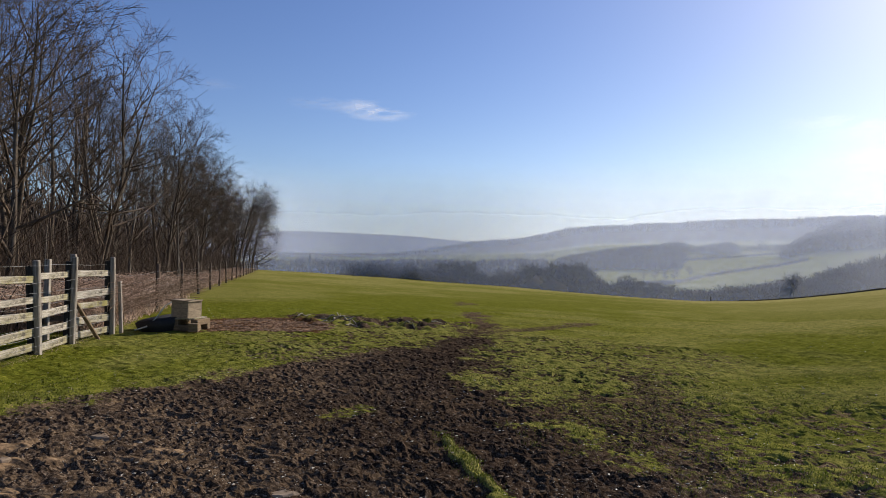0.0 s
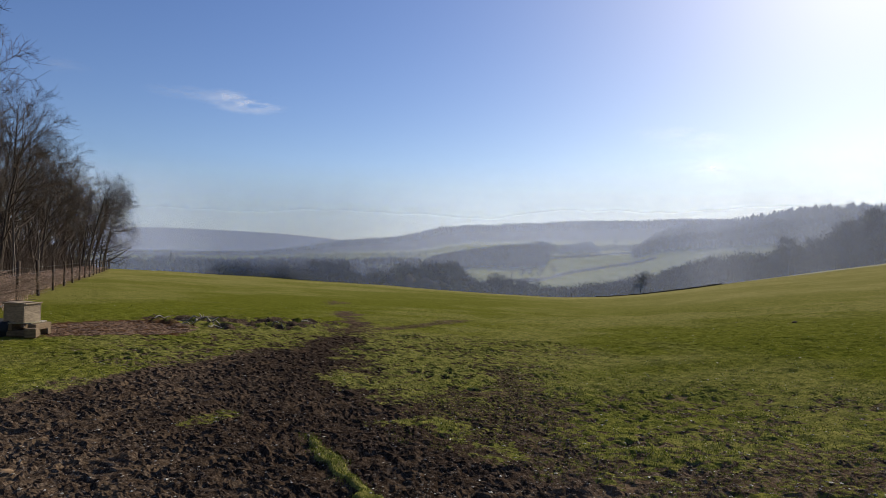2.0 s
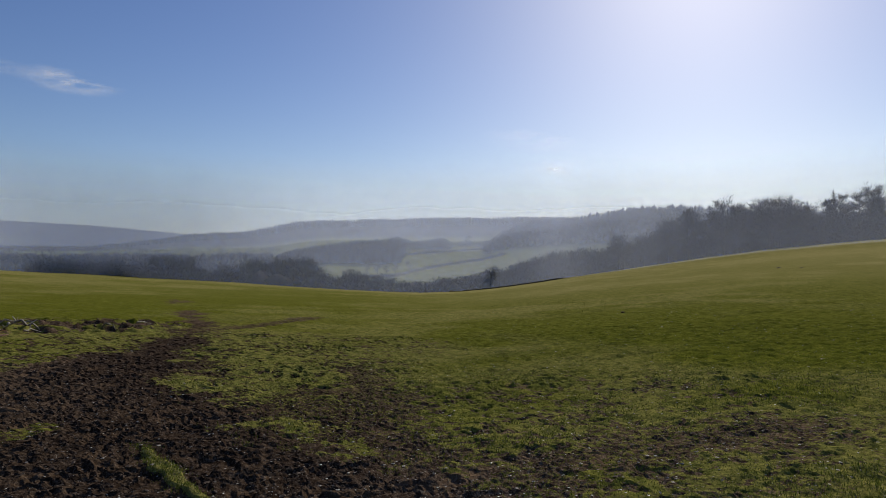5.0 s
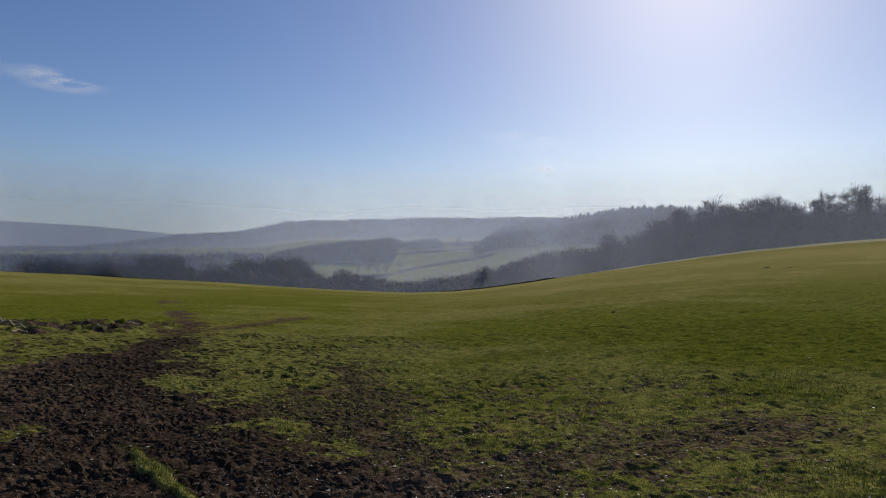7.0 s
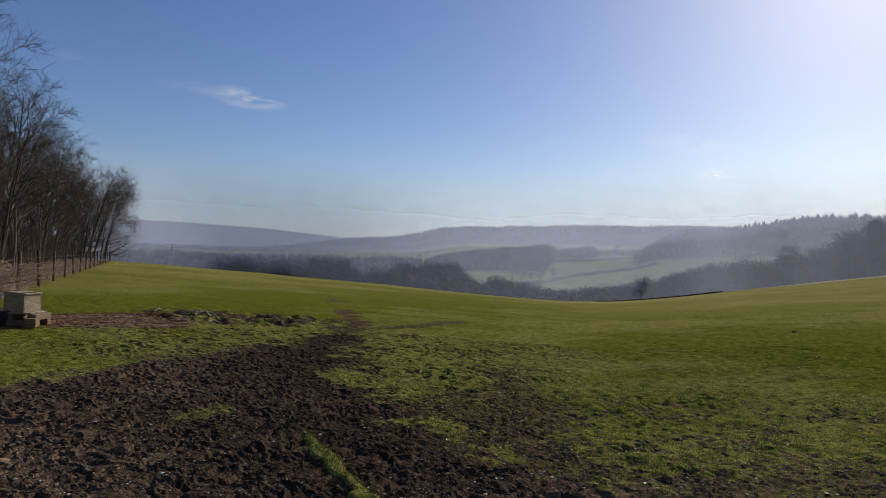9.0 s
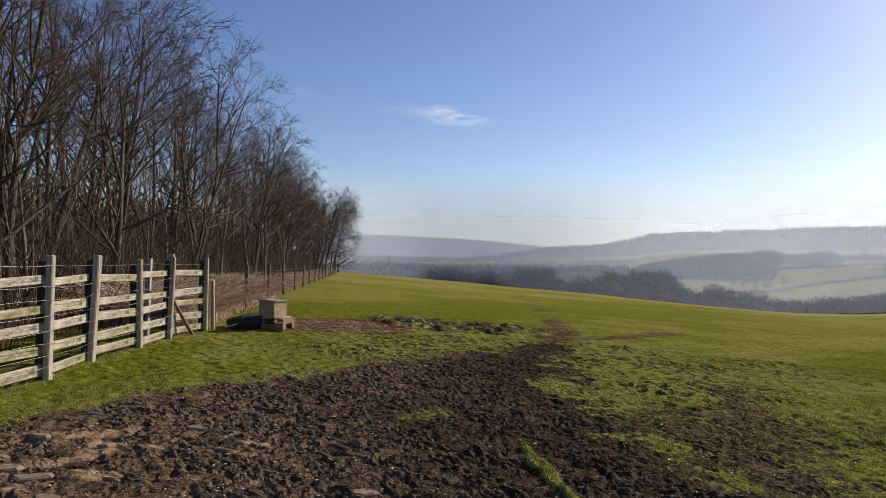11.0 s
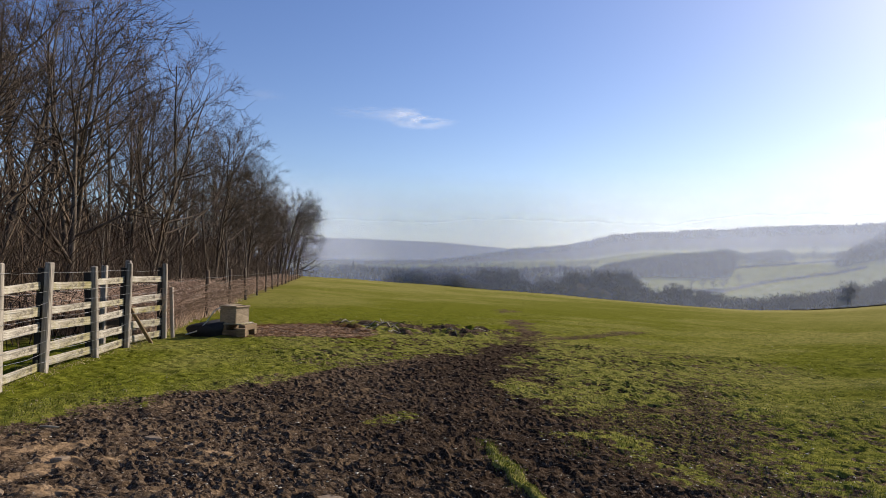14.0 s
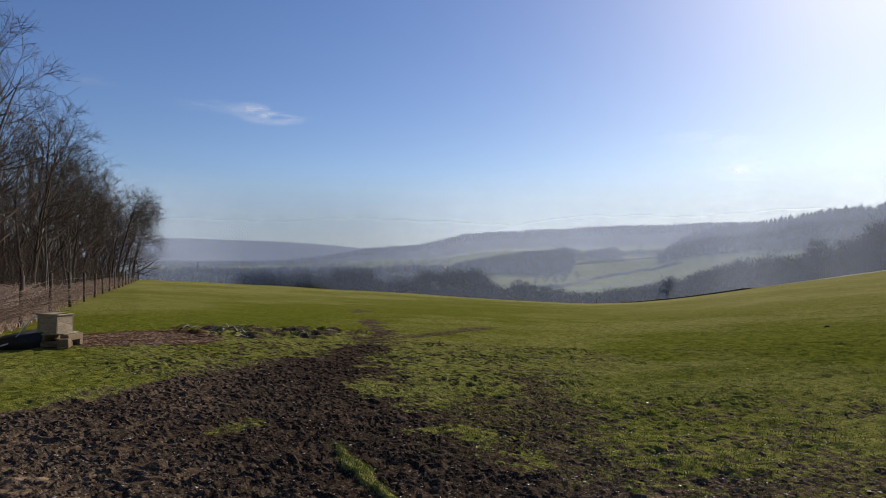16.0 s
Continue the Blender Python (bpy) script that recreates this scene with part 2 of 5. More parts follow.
def land(x, y):
    """Height of the ground without its small relief."""
    x, y = np.asarray(x, float), np.asarray(y, float)
    r = np.hypot(x, y)
    az = np.degrees(np.arctan2(x, y))
    el, rc = np.interp(az, AZ, CREST_EL), np.interp(az, AZ, CREST_R)
    side = sstep(125, 95, np.abs(az))
    zc = (EYE + rc * np.tan(np.radians(el))) * side
    field = zc * (np.minimum(r, rc) / rc) ** 1.25
    over = np.clip(r - rc, 0, None)
    slope = 1.25 * zc / rc
    field = field + slope * np.minimum(over, 60) - 0.0016 * np.minimum(over, 140) ** 2
    tilt = sstep(8, 15, az)
    floor = [(250, el - 2.5, el - 2.5), (310, el - 1.9, el - 1.0), (430, np.minimum(el - 0.2, -1.4), np.maximum(-2.3, 0.6 * el - 0.3)),
             (700, -0.6 + 0 * el, 0 * el), (800, -0.4 + 0 * el, 0.55 + 0 * el), (1000, 0 * el, 0.8 + 0 * el), (1400, 0.22 + 0 * el, 0.85 + 0 * el), (6000, 0.3 + 0 * el, 0.9 + 0 * el)]
    ev = el - 2.5
    for (ra, la, fa), (rb, lb, fb) in zip(floor, floor[1:]):
        q = np.clip((r - ra) / (rb - ra), 0, 1)
        here = (r >= ra) & (r < rb)
        ev = np.where(here, (la + (lb - la) * q) * (1 - tilt) + (fa + (fb - fa) * q) * tilt, ev)
    valley = EYE + r * np.tan(np.radians(ev))
    for d, w, azs, els in RIDGES:
        top = EYE + d * np.tan(np.radians(np.interp(az, azs, els))) + vnoise(x, y, d * 0.06, 5) * d * 0.0015
        g = np.exp(-((r - d) / w) ** 2)
        valley = np.where(top > valley, valley + (top - valley) * g, valley)
    z = np.where(r < rc + 30, field, 0) + np.where(r >= rc + 30, field + (valley - field) * sstep(rc + 30, rc + 170, r), 0)
    return z + vnoise(x, y, 9.0, 3) * 0.05 * sstep(8, 30, r)


def ground_z(x, y):
    return float(land(np.array([x]), np.array([y]))[0])


# The fence runs along its own axis: u metres ahead, l metres to the right.
FENCE_YAW = 11.4
_fa = radians(FENCE_YAW)


def along(u, l):
    return (-math.sin(_fa) * u + math.cos(_fa) * l, math.cos(_fa) * u + math.sin(_fa) * l)


def fence_l(u):
    return -4.3 if u < 16 else -4.3 - 0.0485 * (u - 16)


def blob(x, y, cx, cy, rx, ry, turn=0.0):
    c, s = math.cos(radians(turn)), math.sin(radians(turn))
    dx, dy = x - cx, y - cy
    return np.hypot((dx * c + dy * s) / rx, (-dx * s + dy * c) / ry)


MUD_Y = [1.0, 2.0, 4.0, 4.9, 5.4, 6.1, 7.0, 7.5, 8.7, 9.7, 11.1, 12.2, 13.5, 14.8, 17.4, 18.7, 20.4, 22.3, 24.5]
MUD_LEFT = [0.0, -4.0, -4.9, -4.6, -4.5, -4.3, -4.1, -3.4, -2.8, -2.0, -1.4, -0.7, 0.0, 0.28, 0.72, 0.72, 0.75, 0.9, 1.3]
MUD_RIGHT = [0.0, 2.6, 2.3, 1.85, 1.55, 1.25, 1.0, 0.6, 0.5, 0.5, 0.6, 0.75, 1.0, 1.25, 1.6, 1.5, 1.35, 1.25, 0.9]


def segment(x, y, ax, ay, bx, by):
    """Distance from a straight line between two places."""
    t = np.clip(((x - ax) * (bx - ax) + (y - ay) * (by - ay)) / ((bx - ax) ** 2 + (by - ay) ** 2), 0, 1)
    return np.hypot(x - ax - t * (bx - ax), y - ay - t * (by - ay))


def muddy(x, y):
    """How far the turf is trodden to mud: 0 turf, 1 bare."""
    wob = vnoise(x, y, 1.6, 11) * 0.20 + vnoise(x, y, 0.5, 12) * 0.17 + vnoise(x, y, 0.2, 14) * 0.17 + vnoise(x, y, 0.09, 15) * 0.14
    inside = np.minimum(x - np.interp(y, MUD_Y, MUD_LEFT), np.interp(y, MUD_Y, MUD_RIGHT) - x)
    bare = sstep(-0.70, 0.70, np.clip(inside, -3, 1.0) - wob * 1.6) * sstep(25, 22.5, y) * sstep(1.2, 2.4, y)
    weak = np.minimum.reduce([segment(x, y, 1.3, 15.6, 2.7, 17.4) / 0.55, segment(x, y, 2.7, 17.4, 4.6, 20.0) / 0.5 + 0.15, segment(x, y, 2.85, 9.4, 2.5, 7.2) / 0.55 + 0.2,
                              segment(x, y, 2.5, 7.2, 1.9, 4.7) / 0.65 + 0.1, segment(x, y, 2.0, 3.5, 3.3, 3.9) / 0.75, segment(x, y, 3.3, 3.7, 5.6, 3.6) / 0.8 + 0.25,
                              blob(x, y, 1.0, 30.0, 1.7, 5.0, -6) + 0.45, blob(x, y, 3.9, 12.0, 0.5, 0.9) + 0.6, blob(x, y, 0.9, 8.6, 1.1, 1.5) + 0.3, blob(x, y, 1.7, 6.2, 1.3, 2.2, -8) + 0.15])
    bare = np.maximum(bare, 0.60 * sstep(1.4, 0.3, weak + wob * 1.7))
    bare = bare * (1 - 0.55 * sstep(1.2, 0.5, blob(x, y, -0.95, 6.55, 0.42, 0.32, 40) + wob * 1.5))
    strip = np.abs((x - 0.12) - (5.2 - y) * 0.25)
    keep = sstep(0.085, 0.02, strip + wob * 0.26) * sstep(6.0, 5.5, y)
    thin = np.minimum(blob(x, y, 2.6, 5.4, 6.2, 3.9, -15), blob(x, y, 4.2, 12.5, 3.6, 3.8, 0) + 0.2)
    # The patch at (-1.4, 12.2) paints the shadows of rough turf as mud mottling.
    thin = np.minimum.reduce([thin, blob(x, y, -1.4, 12.2, 4.0, 4.0, 0), blob(x, y, 2.4, 11.5, 3.0, 6.5, -8)])
    bare = np.maximum(bare, sstep(1.15, 0.45, thin) * sstep(-0.25, 0.35, vnoise(x, y, 0.17, 16) * 0.45 + vnoise(x, y, 0.06, 17) * 0.6 + vnoise(x, y, 1.1, 18) * 0.2) * (0.72 - 0.14 * sstep(2.0, 4.0, x)))
    churn = sstep(1.1, 0.7, blob(x, y, -1.6, 16.9, 2.7, 1.8, 0) + wob * 2.2) * np.clip(0.68 + 1.4 * vnoise(x, y, 0.3, 19), 0, 0.95)
    bed = sstep(1.1, 0.85, blob(x, y, -4.2, 15.0, 1.8, 1.75, 0) + wob)
    pale = sstep(1.1, 0.8, blob(x, y, -3.7, 4.2, 1.3, 0.95, 30) + wob * 1.8 + 0.5 * np.maximum(0, vnoise(x, y, 0.4, 20)))
    sand = pale * sstep(-0.15, 0.3, vnoise(x, y, 0.5, 33) * 0.55 + vnoise(x, y, 0.17, 34) * 0.5)
    return np.clip(np.maximum.reduce([bare * (1 - keep), churn, bed, pale]), 0, 1), bed, churn, keep, sand


def uneven(x, y):
    """Small relief of the ground: hoof-trodden clods, ruts and turf."""
    r = np.hypot(x, y)
    m, bed, churn, keep, sand = muddy(x, y)
    near = sstep(40, 14, r)
    wx, wy = x + vnoise(x, y, 0.3, 31) * 0.12, y + vnoise(x, y, 0.3, 32) * 0.12
    clod = 0.026 * np.abs(vnoise(wx, wy, 0.075, 21)) + 0.010 * vnoise(wx, wy, 0.34, 22) + 0.021 * vnoise(wx, wy, 0.042, 23)
    hole = np.minimum(0, vnoise(wx, wy, 0.12, 24) + 0.1) * 0.024
    turf = 0.018 * vnoise(x, y, 0.10, 25) + 0.016 * vnoise(x, y, 0.22, 29) + 0.03 * vnoise(x, y, 1.3, 26)
    heap = sstep(1.2, 0.7, blob(x, y, -1.6, 16.9, 2.7, 1.8, 0)) * (0.095 * vnoise(x, y, 0.36, 27) + 0.08 * vnoise(x, y, 0.15, 30) + 0.06 * np.maximum(0, vnoise(x, y, 1.0, 28)))
    return near * (m * (clod + hole - 0.03) * (1 - 0.6 * bed) * (1 - 0.5 * sand) + (1 - m) * turf + heap + keep * 0.004)


def build_ground():
    rings = np.concatenate([np.linspace(0.004, 2.6, 14), 2.6 * np.exp(np.arange(1, 471) * 0.0050)])
    rings = np.concatenate([rings, rings[-1] * np.exp(np.arange(1, 178) * 0.0292)])
    az = np.radians(np.concatenate([np.arange(-48, 64, 0.23), np.arange(64, 312, 4.0)]))
    rr, aa = np.meshgrid(rings, az, indexing="ij")
    g = np.random.default_rng(12)
    loose = (rr > 2.7) & (rr < 24) & (np.abs(aa - radians(8)) < radians(54))
    rr = rr * (1 + loose * g.uniform(-0.0019, 0.0019, rr.shape))
    aa = aa + loose * g.uniform(-0.0014, 0.0014, rr.shape)
    x, y = (rr * np.sin(aa)).ravel(), (rr * np.cos(aa)).ravel()
    z = land(x, y) + uneven(x, y)
    nr, na = len(rings), len(az)
    verts = np.concatenate([np.stack([x, y, z], 1), [[0, 0, 0]]])
    i, j = np.meshgrid(np.arange(nr - 1), np.arange(na), indexing="ij")
    i, j = i.ravel(), j.ravel()
    k = (j + 1) % na
    faces = np.stack([i * na + j, i * na + k, (i + 1) * na + k, (i + 1) * na + j], 1)[:, ::-1]

    me = mesh_np("ground", verts, faces, [ground_mat], True)
    me.polygons.foreach_set("use_smooth", (rings[i] > 15).astype(bool))
    m, bed, churn, keep, sand = muddy(x, y)
    u = -math.sin(_fa) * x + math.cos(_fa) * y
    l = math.cos(_fa) * x + math.sin(_fa) * y
    litter = sstep(0.3, -0.8, l - np.where(u < 16, -4.3, -4.3 - 0.0485 * (u - 16)) + vnoise(x, y, 1.0, 41) * 0.5) * np.maximum(sstep(15, 17, u), sstep(-6.2, -7.5, l)) * sstep(130, 100, rr.ravel())
    azd, rc = np.degrees(aa.ravel()), np.interp(np.degrees(aa.ravel()), AZ, CREST_R)
    far = sstep(20, 60, rr.ravel() - rc)
    woods = np.maximum.reduce([sstep(660, 720, rr.ravel()) * sstep(27.5, 29.5, azd) * (rr.ravel() < 1300),
                               (rr.ravel() > 1650) * sstep(-0.1, 0.1, vnoise(x, y, 420, 44) + 0.8)])
    # Random dry patches, plus sun glare painted in as paler far and right turf.
    for name, val in (("mud", m), ("backlit_shade", sstep(-24, 0, azd + 9 * vnoise(x, y, 1.2, 50)) * sstep(24, 12, rr.ravel()) * sstep(30, 10, azd)), ("bed", bed), ("sand", sand), ("litter", litter), ("far", far), ("woods", woods), ("dry_glare", np.clip(sstep(-0.3, 0.9, vnoise(x, y, 6.0, 47) + vnoise(x, y, 1.1, 48) * 0.6) * 0.35 + 0.65 * sstep(10, 110, np.hypot(x, y)) * (0.75 + 0.5 * vnoise(x, y, 22.0, 49)) + 0.45 * sstep(12, 36, azd) * sstep(8, 45, rr.ravel()) + 0.3 * keep, 0, 1))):
        a = me.attributes.new(name, "FLOAT", "POINT")
        a.data.foreach_set("value", np.append(val, 0).astype(np.float32))
    return tagged(new("ground", me), "short green pasture trodden to brown mud in front, rolling valley beyond", "ground", kind="structure")


def make_ground_mat():
    m, nt, b = node_mat("pasture", 1.0, 0.0)
    fine, mid, coarse = tex_noise(nt, 38.0, 8.0), tex_noise(nt, 3.0, 6.0), tex_noise(nt, 0.12, 4.0)
    grass = ramp(nt, fine, [(0.3, (0.048, 0.057, 0.008)), (0.55, (0.124, 0.130, 0.019)), (0.75, (0.205, 0.196, 0.042))])
    dry_glare = ramp(nt, fine, [(0.3, (0.19, 0.16, 0.058)), (0.7, (0.44, 0.375, 0.185))])
    turf = mix(nt, math_node(nt, "MULTIPLY", attr(nt, "dry_glare"), 0.8), grass, dry_glare)
    turf = mix(nt, ramp(nt, tex_noise(nt, 7.0, 5.0, 0.65), [(0.36, (0, 0, 0)), (0.64, (1, 1, 1))]), mix(nt, 1.0, turf, (0.62, 0.70, 0.55), "MULTIPLY"), mix(nt, 1.0, turf, (1.3, 1.25, 1.1), "MULTIPLY"))
    mud = ramp(nt, tex_noise(nt, 26.0, 9.0, 0.85), [(0.34, (0.013, 0.008, 0.005)), (0.5, (0.064, 0.043, 0.028)), (0.66, (0.28, 0.215, 0.155))])
    mud = mix(nt, ramp(nt, mid, [(0.5, (0, 0, 0)), (0.72, (0.6, 0.6, 0.6))]), mud, (0.24, 0.16, 0.09))
    # Shade of the backlit mud painted in: its colour drops ahead and to the right.
    mud = mix(nt, math_node(nt, "MULTIPLY", attr(nt, "backlit_shade"), 0.7), mud, mix(nt, 1.0, mud, (0.36, 0.345, 0.345), "MULTIPLY"))
    bed = ramp(nt, tex_noise(nt, 22.0, 8.0, 0.7), [(0.32, (0.03, 0.016, 0.01)), (0.55, (0.09, 0.045, 0.02)), (0.7, (0.22, 0.13, 0.06))])
    litter = ramp(nt, fine, [(0.3, (0.05, 0.03, 0.018)), (0.7, (0.2, 0.12, 0.07))])
    edge = math_node(nt, "ADD", math_node(nt, "MULTIPLY", math_node(nt, "SUBTRACT", tex_noise(nt, 20.0, 6.0), 0.5), 1.5), attr(nt, "mud"))
    bare = ramp(nt, edge, [(0.4, (0, 0, 0)), (0.6, (1, 1, 1))])
    col = mix(nt, bare, turf, mud)
    dusty = ramp(nt, tex_noise(nt, 9.0, 8.0, 0.7), [(0.3, (0.12, 0.075, 0.04)), (0.55, (0.30, 0.20, 0.115)), (0.75, (0.42, 0.30, 0.19))])
    col = mix(nt, math_node(nt, "MULTIPLY", attr(nt, "sand"), ramp(nt, tex_noise(nt, 5.0, 6.0), [(0.38, (0, 0, 0)), (0.5, (1, 1, 1))])), col, dusty)
    col = mix(nt, attr(nt, "bed"), col, bed)
    col = mix(nt, attr(nt, "litter"), col, litter)
    past = ramp(nt, coarse, [(0.3, (0.125, 0.135, 0.03)), (0.7, (0.21, 0.21, 0.062))])
    woods = ramp(nt, tex_noise(nt, 0.05, 8.0, 0.7), [(0.3, (0.03, 0.028, 0.022)), (0.7, (0.10, 0.085, 0.062))])
    past = mix(nt, attr(nt, "woods"), past, woods)
    col = mix(nt, attr(nt, "far"), col, past)
    nt.links.new(col, b.inputs["Base Color"])
    bump(nt, b, fine, 0.7, 0.02)
    return m


ground_mat = make_ground_mat()
build_ground()


# ---- haze over the valley, put in as tinted sheets ----
def build_haze(r, az0, az1, top, dens, colour, brow=False):
    """A thin tinted sheet across the valley that imitates aerial haze and mist, thinner towards its top."""
    m = bpy.data.materials.new("haze_tint")
    m.use_nodes = True
    nt = m.node_tree
    nt.nodes.clear()
    out, tr, mx = nt.nodes.new("ShaderNodeOutputMaterial"), nt.nodes.new("ShaderNodeBsdfTransparent"), nt.nodes.new("ShaderNodeMixShader")
    df, tl, ms = nt.nodes.new("ShaderNodeBsdfDiffuse"), nt.nodes.new("ShaderNodeBsdfTranslucent"), nt.nodes.new("ShaderNodeMixShader")
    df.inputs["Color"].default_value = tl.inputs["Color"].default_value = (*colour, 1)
    ms.inputs[0].default_value = 0.65
    nt.links.new(df.outputs[0], ms.inputs[1])
    nt.links.new(tl.outputs[0], ms.inputs[2])
    f = attr(nt, "dense")
    f = math_node(nt, "MULTIPLY", f, math_node(nt, "ADD", math_node(nt, "MULTIPLY", tex_noise(nt, 6.0 / r, 3.0), 0.5), 0.75))
    nt.links.new(f, mx.inputs[0])
    nt.links.new(tr.outputs[0], mx.inputs[1])
    nt.links.new(ms.outputs[0], mx.inputs[2])
    nt.links.new(mx.outputs[0], out.inputs["Surface"])
    az = np.radians(np.linspace(az0, az1, 60))
    zz = np.linspace(-70, EYE + r * math.tan(radians(top)), 26)
    aa, hh = np.meshgrid(az, zz)
    rr = np.interp(np.degrees(aa), AZ, CREST_R) + 3 - 42 * sstep(33, 43, np.degrees(aa)) if brow else r * (1 + 0.04 * np.sin(aa * 9))
    v = np.stack([(rr * np.sin(aa)).ravel(), (rr * np.cos(aa)).ravel(), hh.ravel()], 1)
    n = len(az)
    i, j = np.meshgrid(np.arange(len(zz) - 1), np.arange(n - 1), indexing="ij")
    i, j = i.ravel(), j.ravel()
    me = mesh_np("haze_sheet", v, np.stack([i * n + j, i * n + j + 1, (i + 1) * n + j + 1, (i + 1) * n + j], 1), [m], True)
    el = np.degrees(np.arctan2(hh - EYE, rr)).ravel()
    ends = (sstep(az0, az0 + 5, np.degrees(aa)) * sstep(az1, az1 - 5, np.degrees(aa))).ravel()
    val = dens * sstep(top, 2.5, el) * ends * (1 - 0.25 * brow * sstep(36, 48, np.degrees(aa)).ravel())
    at = me.attributes.new("dense", "FLOAT", "POINT")
    at.data.foreach_set("value", val.astype(np.float32))
    return tagged(new("haze_sheet", me), "pale blue see-through sheet standing in for the valley's haze and mist", "mist", "valley mist", "stuff")


# Added see-through sheets, one behind another, whose pale blue imitates haze with distance.
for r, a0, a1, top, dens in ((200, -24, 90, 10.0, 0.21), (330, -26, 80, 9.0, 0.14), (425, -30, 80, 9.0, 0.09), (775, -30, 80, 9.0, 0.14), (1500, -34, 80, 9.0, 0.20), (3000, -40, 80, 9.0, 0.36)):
    build_haze(r, a0, a1, top, dens, (0.64, 0.72, 0.92), r == 200)


# ---- trees ----
def grow(seed, height, stems=2, spread=0.5, lean=(0, 0), twigs=1.0, detail=1.0, low=0.2):
    """The stems of a bare tree, one soup each, and its crown: long limbs that sweep upwards and end in stiff twigs."""
    rng = random.Random(seed)
    trunks, crown = [], Soup()
    wind = Vector((lean[0], lean[1], 0))

    def limb(p, d, length, rad, level):
        n = (9, 6, 3, 1)[level]
        soup = trunks[-1] if level == 0 else crown
        pts, radii = [p.copy()], [rad]
        for i in range(n):
            if level < 3:
                wob = Vector([rng.gauss(0, (0.06, 0.11, 0.12)[level]) for _ in range(3)])
                d = (d + Vector((0, 0, (0.05, 0.085, 0.05)[level])) + wob + wind * ((0.02, 0.07, 0.05)[level])).normalized()
            p = p + d * (length / n)
            pts.append(p.copy())
            radii.append(rad * (1 - (0.86, 0.80, 0.6, 0.5)[level] * (i + 1) / n))
        soup.tube(pts, radii, (7, 5, 3, 3)[level])
        if level == 3:
            return
        count = int((12 * detail, 7.5 * detail, 5.0 * twigs)[level] + rng.random())
        for c in range(count):
            lo = (low, 0.22, 0.12)[level]
            f = lo + (1 - lo) * rng.random() ** 0.75
            k = min(int(f * n), n - 1)
            q = pts[k].lerp(pts[k + 1], f * n - k)
            ax = (pts[k + 1] - pts[k]).normalized()
            out = ax.orthogonal().normalized()
            out.rotate(Matrix.Rotation(rng.uniform(0, 2 * math.pi), 3, ax))
            if level == 0 and wind.length and out.dot(wind) < 0 and rng.random() < 0.55:
                out = -out
            ang = ((1.12 - 0.45 * f) * rng.uniform(0.75, 1.15), rng.uniform(0.55, 1.0), rng.uniform(0.5, 0.95))[level] * (0.8 + spread * 0.35)
            nd = (ax * math.cos(ang) + out * math.sin(ang)).normalized()
            if level == 0:
                ln = height * (0.46 - 0.27 * f) * rng.uniform(0.65, 1.15)
            elif level == 1:
                ln = length * (0.56 - 0.26 * f) * rng.uniform(0.7, 1.25)
            else:
                ln = rng.uniform(0.28, 0.75) * height / 12
            limb(q, nd, max(ln, 0.3), max(radii[k] * rng.uniform(0.45, 0.68), (0.018, 0.0100, 0.0068)[level]), level + 1)

    for s in range(stems):
        w = rng.uniform(0, 2 * math.pi)
        off = Vector((math.cos(w), math.sin(w), 0)) * (0.0 if stems == 1 else rng.uniform(0.12, 0.4))
        d = Vector((off.x * 0.55, off.y * 0.55, 1)) + wind * 0.12
        h = height * rng.uniform(0.82, 1.0)
        trunks.append(Soup())
        limb(off + Vector((0, 0, -0.25)), d.normalized(), h, 0.0095 * h + 0.02, 0)
    return trunks, crown


def tree_thing(name, seed, height, label, category, mats, **kw):
    ts, crown = grow(seed, height, **kw)
    ob = thing(name, Matrix(), label, category)
    for t in ts:
        part("trunk", t.mesh("trunk", mats[0]), ob)
    tagged(part("crown", crown.mesh("crown", mats[1]), ob), kind="stuff")
    return ob


def set_on(x, y, turn=0.0, scale=1.0, sink=0.05):
    return pose(x, y, ground_z(x, y) - sink, 0, 0, turn) @ Matrix.Scale(scale, 4)


def plant(proto, spots, used):
    """The first spot takes the tree itself, later ones take copies."""
    for m in spots:
        if proto in used:
            ob = copy_thing(proto, m)
            ob.matrix_basis = m
        else:
            used.add(proto)
            proto.matrix_basis = m


rng = random.Random(7)
TREE_LABEL = "tall bare winter tree with grey-brown upswept branches behind the fence"
FIELDWARD = (math.cos(_fa), math.sin(_fa))
protos = [tree_thing("bare_tree", 100 + i, 12.5, TREE_LABEL, "tree", (bark, twig_bark), stems=(1, 2, 3, 2)[i], spread=(0.4, 0.6, 0.5, 0.7)[i], low=0.28)
          for i in range(4)]
edge_protos = [tree_thing("bare_tree", 120 + i, 11.4, "tall bare tree with limbs reaching out over the fence", "tree", (bark, twig_bark),
                          stems=(2, 1, 3, 2)[i], spread=(0.6, 0.8, 0.6, 0.9)[i], lean=(0.22 * FIELDWARD[0], 0.22 * FIELDWARD[1]), detail=1.12, low=0.14) for i in range(4)]
for p in protos + edge_protos:
    tagged(p, group="trees of the wood")
used = set()
u, inner, edge = 5.5, [], []
